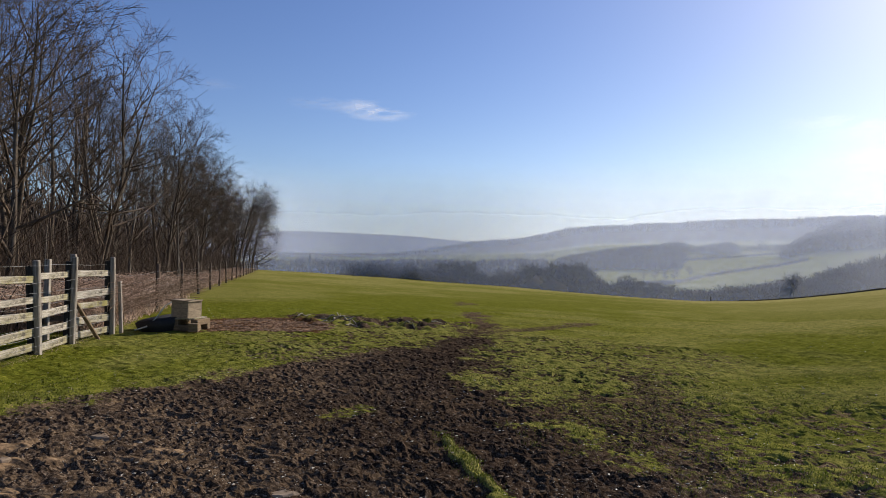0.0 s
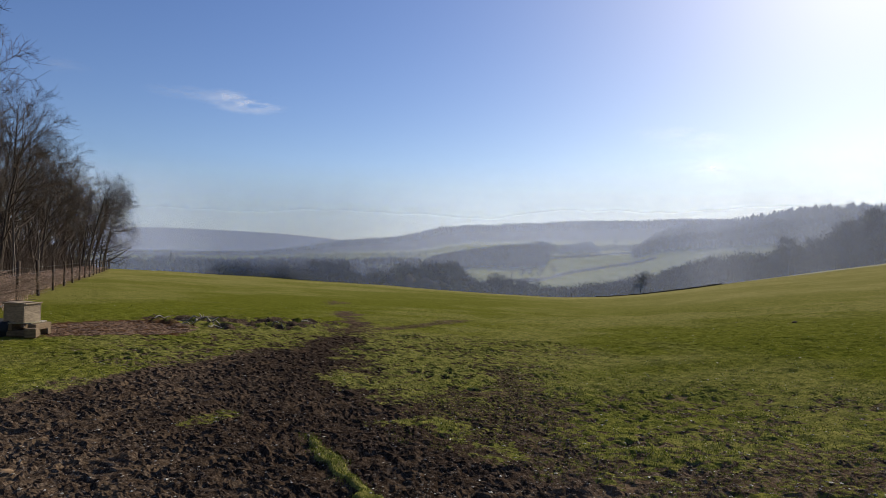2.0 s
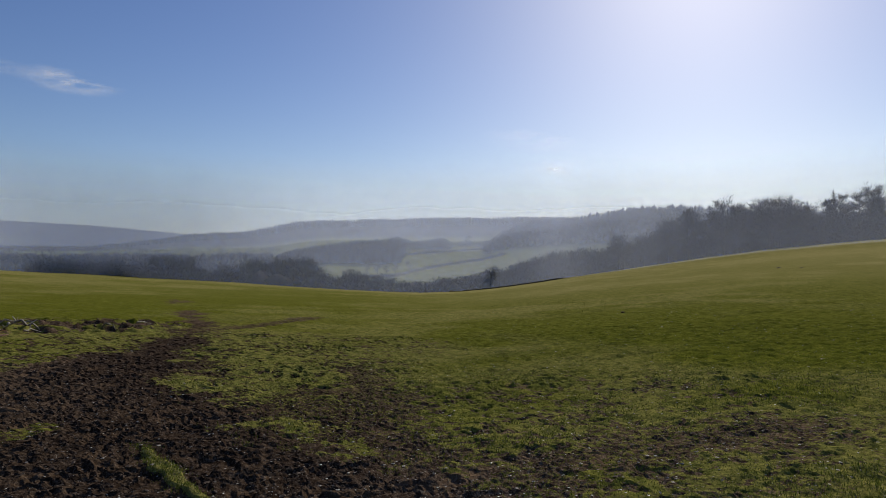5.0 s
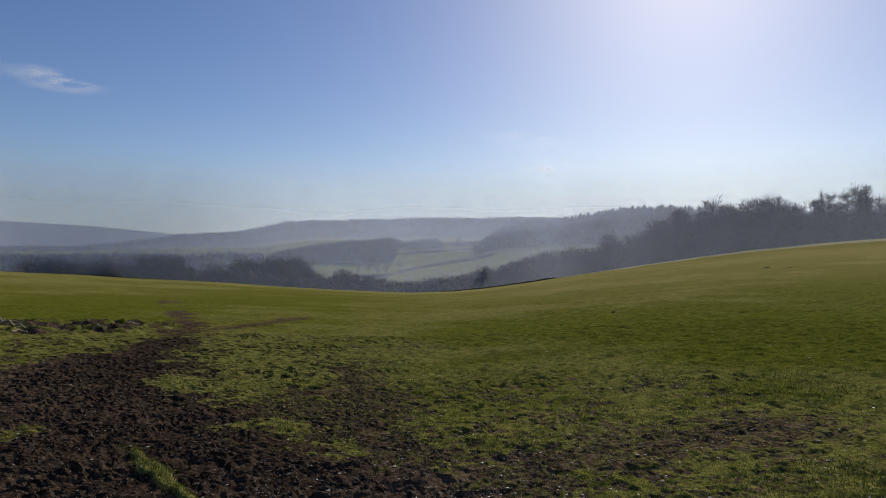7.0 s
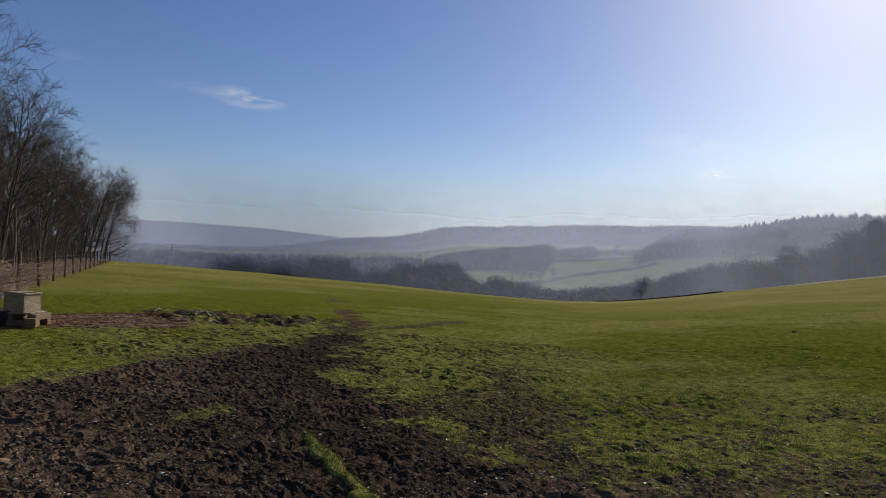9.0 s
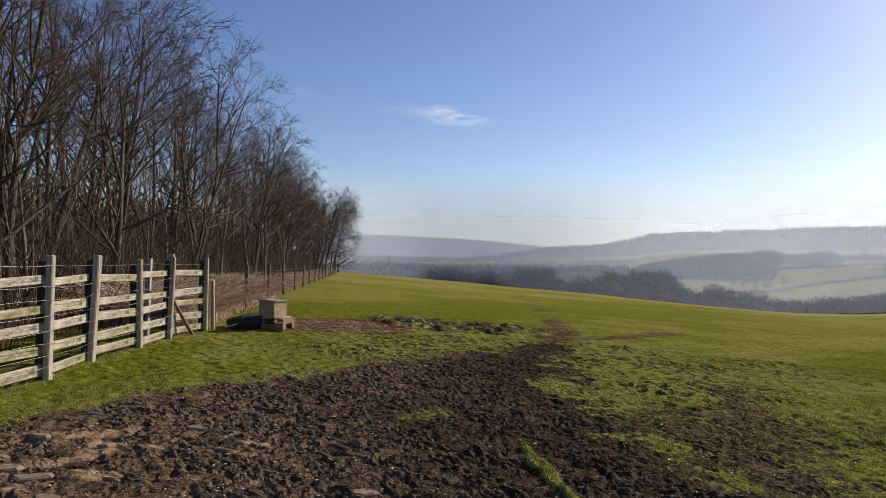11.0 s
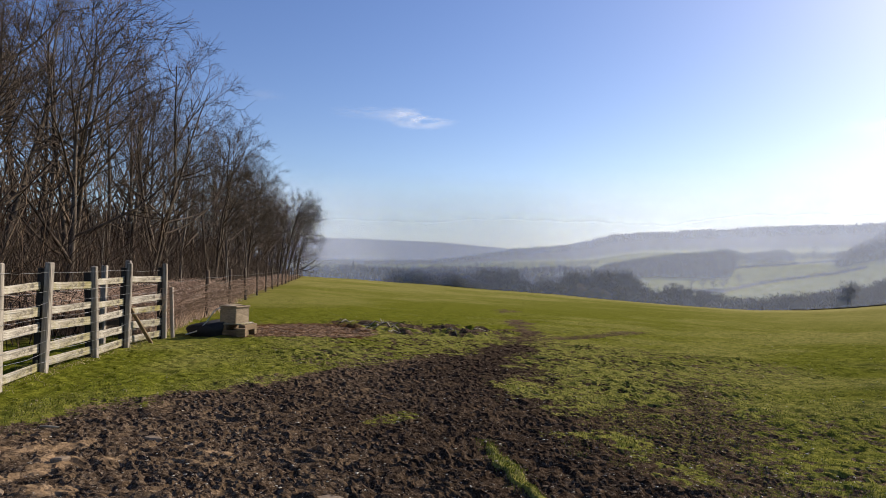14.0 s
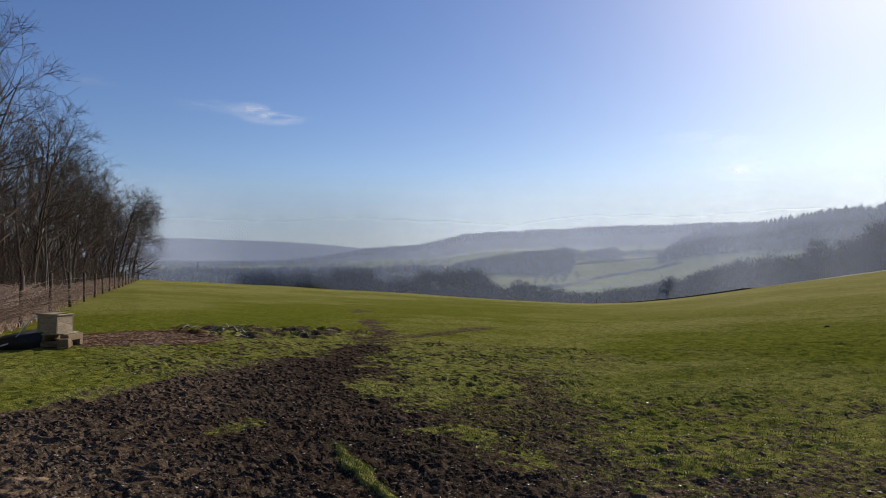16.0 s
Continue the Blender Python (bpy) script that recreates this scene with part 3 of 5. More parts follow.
while u < 90:
    for l0, jit, hs in ((-3.1, 0.6, 0.84), (-6.0, 1.2, 0.96), (-10.0, 1.8, 1.02)):
        if l0 < -6.5 and (u > 44 or u < 14) or l0 == -3.1 and u < 12 or l0 == -6.0 and u < 9:
            continue
        x, y = along(u + rng.uniform(-1.0, 1.0), fence_l(u) + l0 + rng.uniform(-jit, jit))
        if l0 == -3.1:
            edge.append((x, y, rng.uniform(-40, 40), hs * rng.uniform(0.88, 1.06)))
        else:
            inner.append((x, y, rng.uniform(0, 360), hs * rng.uniform(0.84, 1.06)))
    u += 3.7 if u < 50 else 3.4
for kinds, spots in ((protos, inner), (edge_protos, edge)):
    for i, (x, y, turn, s) in enumerate(spots):
        plant(kinds[i % 4], [set_on(x, y, turn, s)], used)
end_tree = tree_thing("bare_tree", 140, 10.5, "windswept bare tree at the fence's end, low limbs hanging outward", "tree", (bark, twig_bark),
                      stems=4, spread=1.2, lean=(0.75, 0.0), detail=1.1, twigs=1.2, low=0.10)
end_tree.matrix_basis = set_on(*along(90, -8.9), scale=0.95)
for u, l, turn, s in ((84, -9.6, 25, 0.98), (87.5, -10.8, -30, 0.95), (76, -9.2, 10, 1.02), (91.5, -11.5, 15, 0.85)):
    copy_thing(end_tree, set_on(*along(u, l), turn, s)).matrix_basis = set_on(*along(u, l), turn, s)
tagged(end_tree, group="trees of the wood")


# ---- undergrowth of the wood ----
def arching(name, n, place, height, rad, mat, label, cat, seed, lean=0.6, pts_n=4):
    rg, s = random.Random(seed), Soup()
    for _ in range(n):
        x, y = place(rg)
        z = ground_z(x, y)
        w, h = rg.uniform(0, 2 * math.pi), height * rg.uniform(0.4, 1.0)
        d = Vector((math.cos(w), math.sin(w), 0)) * (h * lean * rg.uniform(0.2, 1.3))
        p0 = Vector((x, y, z - 0.05))
        pts = [p0 + d * (t ** 1.6) + Vector((rg.gauss(0, 0.03 + 0.012 * h), rg.gauss(0, 0.03 + 0.012 * h), h * (1.25 * t - 0.25 * t * t * (1 + lean)))) for t in [i / (pts_n - 1) for i in range(pts_n)]]
        s.tube(pts, [rad * rg.uniform(0.6, 1.3) * (1 - 0.6 * i / pts_n) for i in range(pts_n)], 3)
    return tagged(new(name, s.mesh(name, mat)), label, cat, kind="stuff")


def in_wood(u0, u1, l0, l1):
    def place(rg):
        u = u0 + (u1 - u0) * rg.random() ** 1.5
        return along(u, fence_l(u) + rg.uniform(l0, l1))
    return place


arching("bramble_thicket", 4400, in_wood(14.6, 75, -3.2, -0.3), 1.15, 0.009, bramble_mat, "tangle of reddish dead bramble stems behind the wire fence", "bramble", 1, 1.5, 5)
arching("bramble_mound", 2600, in_wood(14.2, 26, -2.4, 0.1), 1.55, 0.008, bramble_mat, "heaped reddish dead bramble by the fence corner", "bramble", 11, 1.1, 6)
arching("saplings", 800, in_wood(4, 85, -18, -2.0), 4.2, 0.018, pale_bark, "thin upright saplings among the trees", "saplings", 2, 0.3, 6)
arching("brushwood", 11000, in_wood(5, 90, -14, -1.6), 3.9, 0.010, brush_mat, "brown brushwood filling the edge of the wood", "brushwood", 3, 0.6)


def deep_in_wood(rg):
    return along(rg.uniform(-4, 92), rg.uniform(-34, -17))


arching("inner_thicket", 9500, deep_in_wood, 7.4, 0.04, brush_mat, "dark tangle of stems deep in the wood", "thicket", 6, 0.22, 3)
arching("young_stems", 500, in_wood(4, 85, -14, -2.2), 5.5, 0.02, twig_bark, "slender dark young stems between the trees", "saplings", 7, 0.25, 6)
arching("rough_grass", 700, in_wood(4.5, 16, -0.5, 0.22), 0.22, 0.003, straw_mat, "dry straw-coloured grass along the fence foot", "grass", 4, 0.8)


# ---- post and rail fence ----
def rail_fence():
    """Posts every 1.4 m with five rails, and wire in front."""
    rg = random.Random(21)
    us = ((3.0, -4.8), (4.4, -4.7), (5.75, -4.58), (7.08, -4.46), (8.23, -4.30), (9.6, -4.42), (11.06, -4.29), (12.46, -4.3), (13.95, -4.06))
    fence = thing("rail_fence", Matrix(), "weathered grey post and rail fence with wire strands", "fence")
    spots = []
    for u, l in us:
        x, y = along(u, l)
        spots.append((x, y, ground_z(x, y)))
        h = 1.52 + rg.uniform(-0.04, 0.05)
        m = pose(x, y, spots[-1][2] - 0.3, rg.uniform(-1.5, 1.5), rg.uniform(-1.8, 1.8), FENCE_YAW + rg.uniform(-4, 4))
        part("post", (box_bm(0.10, 0.12, h + 0.22, 0.01, (-0.06, 0.01, (h + 0.22) / 2), 0.005, rg), tarred_wood), fence, "dark tarred post", at=m)
        part("stake", (box_bm(0.085, 0.10, h + 0.3, 0.012, (0.036, -0.02, (h + 0.3) / 2), 0.006, rg), post_wood), fence, "pale weathered stake", at=m)
    for (xa, ya, za), (xb, yb, zb) in zip(spots, spots[1:]):
        for k, z in enumerate((0.10, 0.35, 0.63, 0.85, 1.21)):
            wa, wb = z + rg.uniform(-0.03, 0.03), z + rg.uniform(-0.03, 0.03)
            a, b = Vector((xa, ya, za + wa)), Vector((xb, yb, zb + wb))
            mid, d = (a + b) / 2, b - a
            rot = d.to_track_quat("X", "Z").to_matrix().to_4x4()
            inward = Matrix.Translation((-0.03 * math.cos(_fa), -0.03 * math.sin(_fa), 0))
            hgt = rg.uniform(0.10, 0.135)
            part("rail", (box_bm(d.length + 0.1, 0.035, hgt, 0.006, rough=0.004, rng=rg), old_wood), fence, at=inward @ Matrix.Translation(mid) @ rot)
    for z in (0.16, 0.30, 0.44, 0.60, 0.78, 0.98, 1.14, 1.40):
        s, run = Soup(), []
        for (xa, ya, za), (xb, yb, zb) in zip(spots, spots[1:]):
            a = Vector((xa + 0.09, ya, za + z))
            b = Vector((xb + 0.09, yb, zb + z))
            sag = rg.uniform(-0.03, 0.015)
            run += [a.lerp(b, t) + Vector((0, 0, sag * 4 * t * (1 - t) + rg.uniform(-0.006, 0.006))) for t in (0, 0.25, 0.5, 0.75)]
        s.tube(run, [0.003] * len(run), 4)
        part("wire", s.mesh("wire", wire_mat), fence)
    # a short post, a prop and a slanting stay at the corner
    for u, l, h, dx, tilt in ((14.1, -3.90, 1.05, 0.07, -2), (13.0, -4.9, 1.5, 0.1, 1), (14.0, -4.75, 1.6, 0.1, -1)):
        x, y = along(u, l)
        part("post", (box_bm(dx, dx, h + 0.2, 0.01, (0, 0, (h + 0.2) / 2), 0.004, rg), post_wood), fence, at=pose(x, y, ground_z(x, y) - 0.2, 0, tilt, FENCE_YAW))
    x, y = along(13.0, -4.0)
    part("stay", (box_bm(0.06, 0.05, 1.0, 0.008, (0, 0, 0.45), 0.004, rg), plank_mat), fence, at=pose(x, y, ground_z(x, y), 24, -22, FENCE_YAW))
    for u0, u1 in ((12.95, 14.0),):
        for z in (0.35, 0.75, 1.2):
            (xa, ya), (xb, yb) = along(u0, -4.9), along(u1, -4.75)
            a, b = Vector((xa, ya, ground_z(xa, ya) + z)), Vector((xb, yb, ground_z(xb, yb) + z))
            part("rail", (box_bm((b - a).length + 0.1, 0.035, 0.11, 0.006, rough=0.004, rng=rg), dark_post), fence,
                 at=Matrix.Translation((a + b) / 2) @ (b - a).to_track_quat("X", "Z").to_matrix().to_4x4())


rail_fence()


# ---- wire fence along the wood ----
def wire_fence():
    rg = random.Random(5)
    fence = thing("wire_fence", Matrix(), "stock fence of dark round posts and wire beside the wood", "fence")
    u, spots = 14.0, []
    while u < 96:
        x, y = along(u, fence_l(u))
        z = ground_z(x, y)
        spots.append(Vector((x, y, z)))
        if u > 15:
            h = 1.32 + rg.uniform(-0.06, 0.10)
            s, rad = Soup(), rg.uniform(0.05, 0.065)
            s.tube([Vector((0, 0, -0.3)), Vector((0, 0, h * 0.5)), Vector((0, 0, h - 0.02)), Vector((0, 0, h))], [rad, rad, rad * 0.95, 0.01], 8)
            part("post", s.mesh("post", dark_post), fence, at=pose(x, y, z, rg.uniform(-2, 2), rg.uniform(-2, 2), 0))
        u += 5.6 if u < 19 else 4.6
    for z in (0.12, 0.3, 0.5, 0.72, 0.95, 1.15):
        s = Soup()
        run = [a.lerp(b, t) + Vector((0.06, 0, z - 0.05 * 4 * t * (1 - t))) for a, b in zip(spots, spots[1:]) for t in (0, 0.33, 0.67)]
        s.tube(run, [0.003] * len(run), 3)
        part("wire", s.mesh("wire", wire_mat), fence)
    n = int(19 / 0.6)
    for i in range(n):
        k = i * 0.6 / 5.6
        j = min(int(k), len(spots) - 2)
        p = spots[j].lerp(spots[j + 1], k - j) + Vector((0.06, 0, 0))
        s = Soup()
        s.tube([p + Vector((0, 0, 0.12)), p + Vector((0, 0, 0.9))], [0.0022] * 2, 3)
        part("wire", s.mesh("wire", wire_mat), fence)


wire_fence()


# ---- trough ----
def trough():
    rg = random.Random(3)
    x, y = -5.45, 13.6
    z0 = ground_z(x, y)
    stand_ob = thing("timber_stand", pose(x, y, z0, 0, 0, -9), "stacked rough timber blocks under the box", "timber stand")
    for nm, dim, at, rz in (("beam", (0.56, 0.14, 0.11), (0.08, -0.18, 0.055), 0), ("beam", (0.58, 0.14, 0.11), (0.06, 0.2, 0.055), 2),
                            ("beam", (0.16, 0.56, 0.12), (0.26, 0.02, 0.17), 3), ("beam", (0.14, 0.52, 0.12), (-0.16, 0.02, 0.17), -2)):
        part(nm, (box_bm(*dim, 0.008, rough=0.006, rng=rg), plank_mat), stand_ob, at=pose(*at, 0, 0, rz))
    part("board", (box_bm(0.54, 0.52, 0.03, 0.004, rough=0.004, rng=rg), old_wood), stand_ob, "grey weathered board", at=pose(0, 0, 0.247))
    part("block", (box_bm(0.2, 0.18, 0.17, 0.01, rough=0.008, rng=rg), plank_mat), stand_ob, at=pose(0.36, -0.40, 0.085, 0, 0, 14))
    bx = thing("feed_box", pose(x - 0.05, y, z0 + 0.262, 0, 2, -19), "beige open-topped wooden water box on timber blocks", "box")
    w, d, h, t = 0.43, 0.43, 0.37, 0.022
    for nm, dim, at in (("front_panel", (w, t, h), (0, -d / 2 + t / 2, h / 2)), ("back_panel", (w, t, h), (0, d / 2 - t / 2, h / 2)),
                        ("side_panel", (t, d - 2 * t, h), (w / 2 - t / 2, 0, h / 2)), ("side_panel", (t, d - 2 * t, h), (-w / 2 + t / 2, 0, h / 2)),
                        ("base", (w - 2 * t, d - 2 * t, t), (0, 0, t)), ("rim", (w + 0.03, 0.03, 0.03), (0, -d / 2 - 0.01, h - 0.01)),
                        ("rim", (0.03, d, 0.03), (w / 2 + 0.012, 0, h - 0.01)), ("lid", (w * 0.55, d - 2 * t, 0.02), (-w * 0.18, 0, h + 0.0))):
        part(nm, (box_bm(*dim, 0.004), trough_mat), bx, at=pose(*at))
    s = Soup()
    pts = [Vector((x - 0.28, y - 0.1, z0 + 0.62)), Vector((x - 0.42, y - 0.2, z0 + 0.52)), Vector((x - 0.55, y - 0.3, z0 + 0.28)), Vector((x - 0.72, y - 0.4, z0 + 0.10)), Vector((x - 0.95, y - 0.42, z0 + 0.03))]
    s.tube(pts, [0.014] * 5, 6)
    tagged(new("hose", s.mesh("hose", hose_mat)), "pale plastic water hose hanging from the box", "hose")
    tub = Soup()
    tub.tube([Vector((0, 0, -0.03)), Vector((0, 0, 0.06)), Vector((0, 0, 0.19)), Vector((0, 0, 0.21)), Vector((0, 0, 0.07))], [0.38, 0.42, 0.45, 0.42, 0.36], 20)
    rub = simple("black_rubber", (0.012, 0.012, 0.012), (0.03, 0.028, 0.026), 6.0, 0.6, 0.003)
    o = new("rubber_tub", tub.mesh("rubber_tub", rub))
    o.matrix_basis = pose(x - 0.58, y + 0.12, ground_z(x - 0.58, y) + 0.0, 4, -8, 0) @ Matrix.Scale(1.2, 4)
    tagged(o, "low black rubber tub lying beside the box", "tub")


trough()


# ---- pale birch saplings at the wood's edge ----
birch_bark = simple("birch_bark", (0.05, 0.042, 0.034), (0.21, 0.18, 0.145), 5.0, 0.7, 0.003, (1, 1, 0.5), obj=0.2)
birches = [tree_thing("birch_sapling", 180 + i, 6.0, "slim grey-brown birch sapling leaning at the wood's edge", "tree", (birch_bark, twig_bark), stems=1, spread=0.5, detail=0.6, twigs=0.7,
                      lean=((0.25, -0.1), (-0.3, 0.1), (0.1, 0.3))[i]) for i in range(3)]
rng = random.Random(31)
for i in range(9):
    u = 9 + 5.5 * i + rng.uniform(-1, 1)
    x, y = along(u, fence_l(u) - rng.uniform(1.0, 3.4) - (2.0 if u < 15 else 0))
    m = set_on(x, y, rng.uniform(0, 360), rng.uniform(0.55, 1.0))
    plant(birches[i % 3], [m], used)
for b in birches:
    tagged(b, group="birch saplings")


def pen_rail():
    """A dark rail on short posts inside the pen."""
    rg = random.Random(8)
    ob = thing("pen_rail", Matrix(), "dark old rail on short posts inside the pen", "rail")
    spots = [along(u, -6.1) for u in (5.2, 7.6, 10.0)]
    for x, y in spots:
        part("post", (box_bm(0.12, 0.12, 1.75, 0.012, (0, 0, 0.675), 0.006, rg), tarred_wood), ob, at=pose(x, y, ground_z(x, y), rg.uniform(-2, 2), rg.uniform(-2, 2), FENCE_YAW))
    for (xa, ya), (xb, yb) in zip(spots, spots[1:]):
        a, b = Vector((xa, ya, ground_z(xa, ya) + 1.42)), Vector((xb, yb, ground_z(xb, yb) + 1.40))
        part("rail", (box_bm((b - a).length + 0.1, 0.05, 0.075, 0.008, rough=0.006, rng=rg), tarred_wood), ob,
             at=Matrix.Translation((a + b) / 2) @ (b - a).to_track_quat("X", "Z").to_matrix().to_4x4())


pen_rail()


# ---- grass, stones, chips ----
def scatter_blades(name, n, spot, h0, h1, wide, mat, label, cat, seed):
    g = np.random.default_rng(seed)
    x, y = spot(g, n)
    z = land(x, y) + uneven(x, y)
    k = len(x)
    w, h = g.uniform(0, 2 * np.pi, k), g.uniform(h0, h1, k) * (0.7 + 0.5 * vnoise(x, y, 0.5, 66)) * (1 - 0.72 * sstep(5, 15, np.hypot(x, y)))
    lean = g.uniform(0.1, 0.9, k) * h
    t = g.uniform(0, 2 * np.pi, k)
    dx, dy = np.cos(w) * wide * (0.6 + np.hypot(x, y) / 14), np.sin(w) * wide * (0.6 + np.hypot(x, y) / 14)
    a = np.stack([x - dx, y - dy, z - 0.005], 1)
    b = np.stack([x + dx, y + dy, z - 0.005], 1)
    c = np.stack([x + np.cos(t) * lean, y + np.sin(t) * lean, z + h], 1)
    v = np.concatenate([a, b, c])
    i = np.arange(k)
    return tagged(new(name, mesh_np(name, v, np.stack([i, i + k, i + 2 * k], 1), [mat])), label, cat, kind="stuff")


def on_turf(r0, r1, a0, a1, power=1.6):
    def spot(g, n):
        r = r0 + (r1 - r0) * g.random(n) ** power
        a = np.radians(g.uniform(a0, a1, n))
        x, y = r * np.sin(a), r * np.cos(a)
        m = muddy(x, y)[0]
        ok = g.random(n) > np.clip(m * 1.15 - 0.03, 0, 1)
        ok &= vnoise(x, y, 0.35, 61) * 0.5 + vnoise(x, y, 1.3, 62) * 0.4 + g.random(n) > 0.25
        u, l = -math.sin(_fa) * x + math.cos(_fa) * y, math.cos(_fa) * x + math.sin(_fa) * y
        ok &= ((l > -4.5) | (u < 15)) & (g.random(n) < sstep(38, 12, np.hypot(x, y)))
        return x[ok], y[ok]
    return spot


scatter_blades("grass", 420000, on_turf(3.6, 36, -47, 62, 1.7), 0.010, 0.034, 0.004, grass_mat, "short green pasture grass", "grass", 1)

scatter_blades("dry_blades", 60000, on_turf(3.6, 30, -47, 62), 0.010, 0.036, 0.003, straw_mat, "dead straw blades among the grass", "grass", 3)


def on_strip(g, n):
    y = g.uniform(3.6, 5.9, n)
    x = 0.12 + (5.2 - y) * 0.25 + g.normal(0, 0.05, n) + 0.02 * np.sin(y * 9)
    return x, y


scatter_blades("grass_strip", 1700, on_strip, 0.010, 0.030, 0.0035, grass_mat, "bright green grass on a narrow raised strip in the mud", "grass", 2)


def pebbles(name, n, spot, s0, s1, flat, mat, label, cat, seed):
    g = np.random.default_rng(seed)
    x, y = spot(g, n)
    z = land(x, y) + uneven(x, y)
    base = np.array([[1, 0, 0], [0.2, 1, 0.1], [-0.9, 0.3, 0], [-0.3, -0.9, 0], [0.1, 0.1, 0.8], [0, 0, -0.6]])
    tri = np.array([[0, 1, 4], [1, 2, 4], [2, 3, 4], [3, 0, 4], [1, 0, 5], [2, 1, 5], [3, 2, 5], [0, 3, 5]])
    k = len(x)
    s = g.uniform(s0, s1, k) * (0.4 + g.random(k) ** 3 * 1.2)
    w = g.uniform(0, 2 * np.pi, k)
    b = base[None] * (0.7 + 0.6 * g.random((k, 6, 3)))
    vx = (b[..., 0] * np.cos(w)[:, None] - b[..., 1] * np.sin(w)[:, None]) * s[:, None] + x[:, None]
    vy = (b[..., 0] * np.sin(w)[:, None] + b[..., 1] * np.cos(w)[:, None]) * s[:, None] + y[:, None]
    vz = b[..., 2] * s[:, None] * flat + z[:, None] + 0.004
    v = np.stack([vx, vy, vz], -1).reshape(-1, 3)
    f = (tri[None] + 6 * np.arange(k)[:, None, None]).reshape(-1, 3)
    return tagged(new(name, mesh_np(name, v, f, [mat])), label, cat, kind="stuff")


def anywhere(r0, r1, a0, a1, mudlo):
    def spot(g, n):
        r, a = r0 + (r1 - r0) * g.random(n) ** 1.4, np.radians(g.uniform(a0, a1, n))
        x, y = r * np.sin(a), r * np.cos(a)
        ok = (muddy(x, y)[0] + g.random(n) * 0.8 > mudlo) & (muddy(x, y)[4] < 0.85)
        return x[ok], y[ok]
    return spot


# Pale stones; their many small flecks also stand in for wet glints on mud.
pebbles("pebbles", 5500, anywhere(3.2, 20, -47, 62, 0.5), 0.005, 0.015, 0.5, stone_glint_mat, "small pale stones in the mud, many standing in for wet glints", "stones", 5)


# Highlights on blades and leaves, put in as tiny pale glossy flecks.
glint_mat = simple("painted_glint", (0.22, 0.20, 0.15), (0.5, 0.47, 0.38), 20.0, 0.35, 0.0, island=0.3, spec=0.5)
pebbles("glint_flecks", 8000, anywhere(4.0, 24, -47, 62, 0.1), 0.004, 0.010, 0.4, glint_mat, "tiny pale glossy flecks standing in for glints on the turf", "leaf bits", 15)
clod_mat = simple("mud_clods", (0.015, 0.009, 0.005), (0.095, 0.062, 0.037), 8.0, 0.85, 0.004, island=0.45)
pebbles("mud_crumbs", 38000, anywhere(3.2, 13, -47, 62, 1.2), 0.006, 0.019, 0.45, clod_mat, "trodden crumbs and clods of brown mud", "clods", 8)


def in_bed(g, n):
    a, r = g.uniform(0, 2 * np.pi, n), np.sqrt(g.random(n))
    return -4.2 + 1.65 * r * np.cos(a), 14.8 + 1.5 * r * np.sin(a)


pebbles("leaf_chips", 2600, in_bed, 0.03, 0.07, 0.25, chip_mat, "trampled straw and bark chips beside the box", "chips", 6)


def in_churn(g, n):
    a, r = g.uniform(0, 2 * np.pi, n), np.sqrt(g.random(n))
    return -1.6 + 2.5 * r * np.cos(a), 16.9 + 1.5 * r * np.sin(a)


pebbles("mud_clods", 700, in_churn, 0.015, 0.045, 0.6, simple("clods", (0.04, 0.026, 0.014), (0.15, 0.105, 0.06), 6.0, 0.85, 0.01, island=0.4), "dark lumps of churned earth", "clods", 7)


def stick(pts, rad, label):
    s = Soup()
    s.tube([Vector(p) for p in pts], [rad, rad * 1.05, rad * 0.8, rad * 0.5][:len(pts)], 7)
    tagged(new("branch_piece", s.mesh("branch_piece", log_mat)), label, "branch", "loose branches")


def crooked(x, y, turn, length, rad, label):
    """A crooked length of branch lying on the heap."""
    rg = random.Random(int(x * 100))
    p, w, pts = Vector((x, y, 0)), radians(turn), []
    for i in range(7):
        h = float((land(np.array([p.x]), np.array([p.y])) + uneven(np.array([p.x]), np.array([p.y])))[0])
        pts.append(Vector((p.x, p.y, h + rad * 0.7 + rg.uniform(0, 0.03))))
        w += rg.gauss(0, 0.3)
        p = p + Vector((math.cos(w), math.sin(w), 0)) * (length / 6)
    s = Soup()
    s.tube(pts, [rad * (1 - 0.09 * i) * rg.uniform(0.8, 1.15) for i in range(7)], 6)
    for k in (2, 4):
        d = Vector((rg.uniform(-1, 1), rg.uniform(-1, 1), rg.uniform(0.2, 0.7))).normalized() * length * 0.2
        s.tube([pts[k], pts[k] + d * 0.5 + Vector((0, 0, 0.01)), pts[k] + d], [rad * 0.5, rad * 0.4, rad * 0.2], 4)
    tagged(new("branch_piece", s.mesh("branch_piece", log_mat)), label, "branch", "loose branches")


for x, y, turn, length, rad in ((-2.95, 17.2, -68, 1.3, 0.036), (-2.4, 15.6, 8, 0.5, 0.024), (-3.4, 17.3, -20, 0.7, 0.020), (-3.1, 16.0, 30, 0.55, 0.018), (-1.0, 16.3, -10, 0.6, 0.018), (-3.8, 16.6, 60, 0.5, 0.016), (-3.2, 18.2, 12, 0.8, 0.022), (-0.3, 16.6, 40, 0.4, 0.018)):
    crooked(x, y, turn, length, rad, "pale crooked broken branch lying on the churned earth")


stick([(-4.05, 5.55, ground_z(-4, 5.5) + 0.035), (-3.95, 5.55, ground_z(-4, 5.5) + 0.035), (-3.86, 5.54, ground_z(-4, 5.5) + 0.03)], 0.012, "small pale stick lying in the grass")


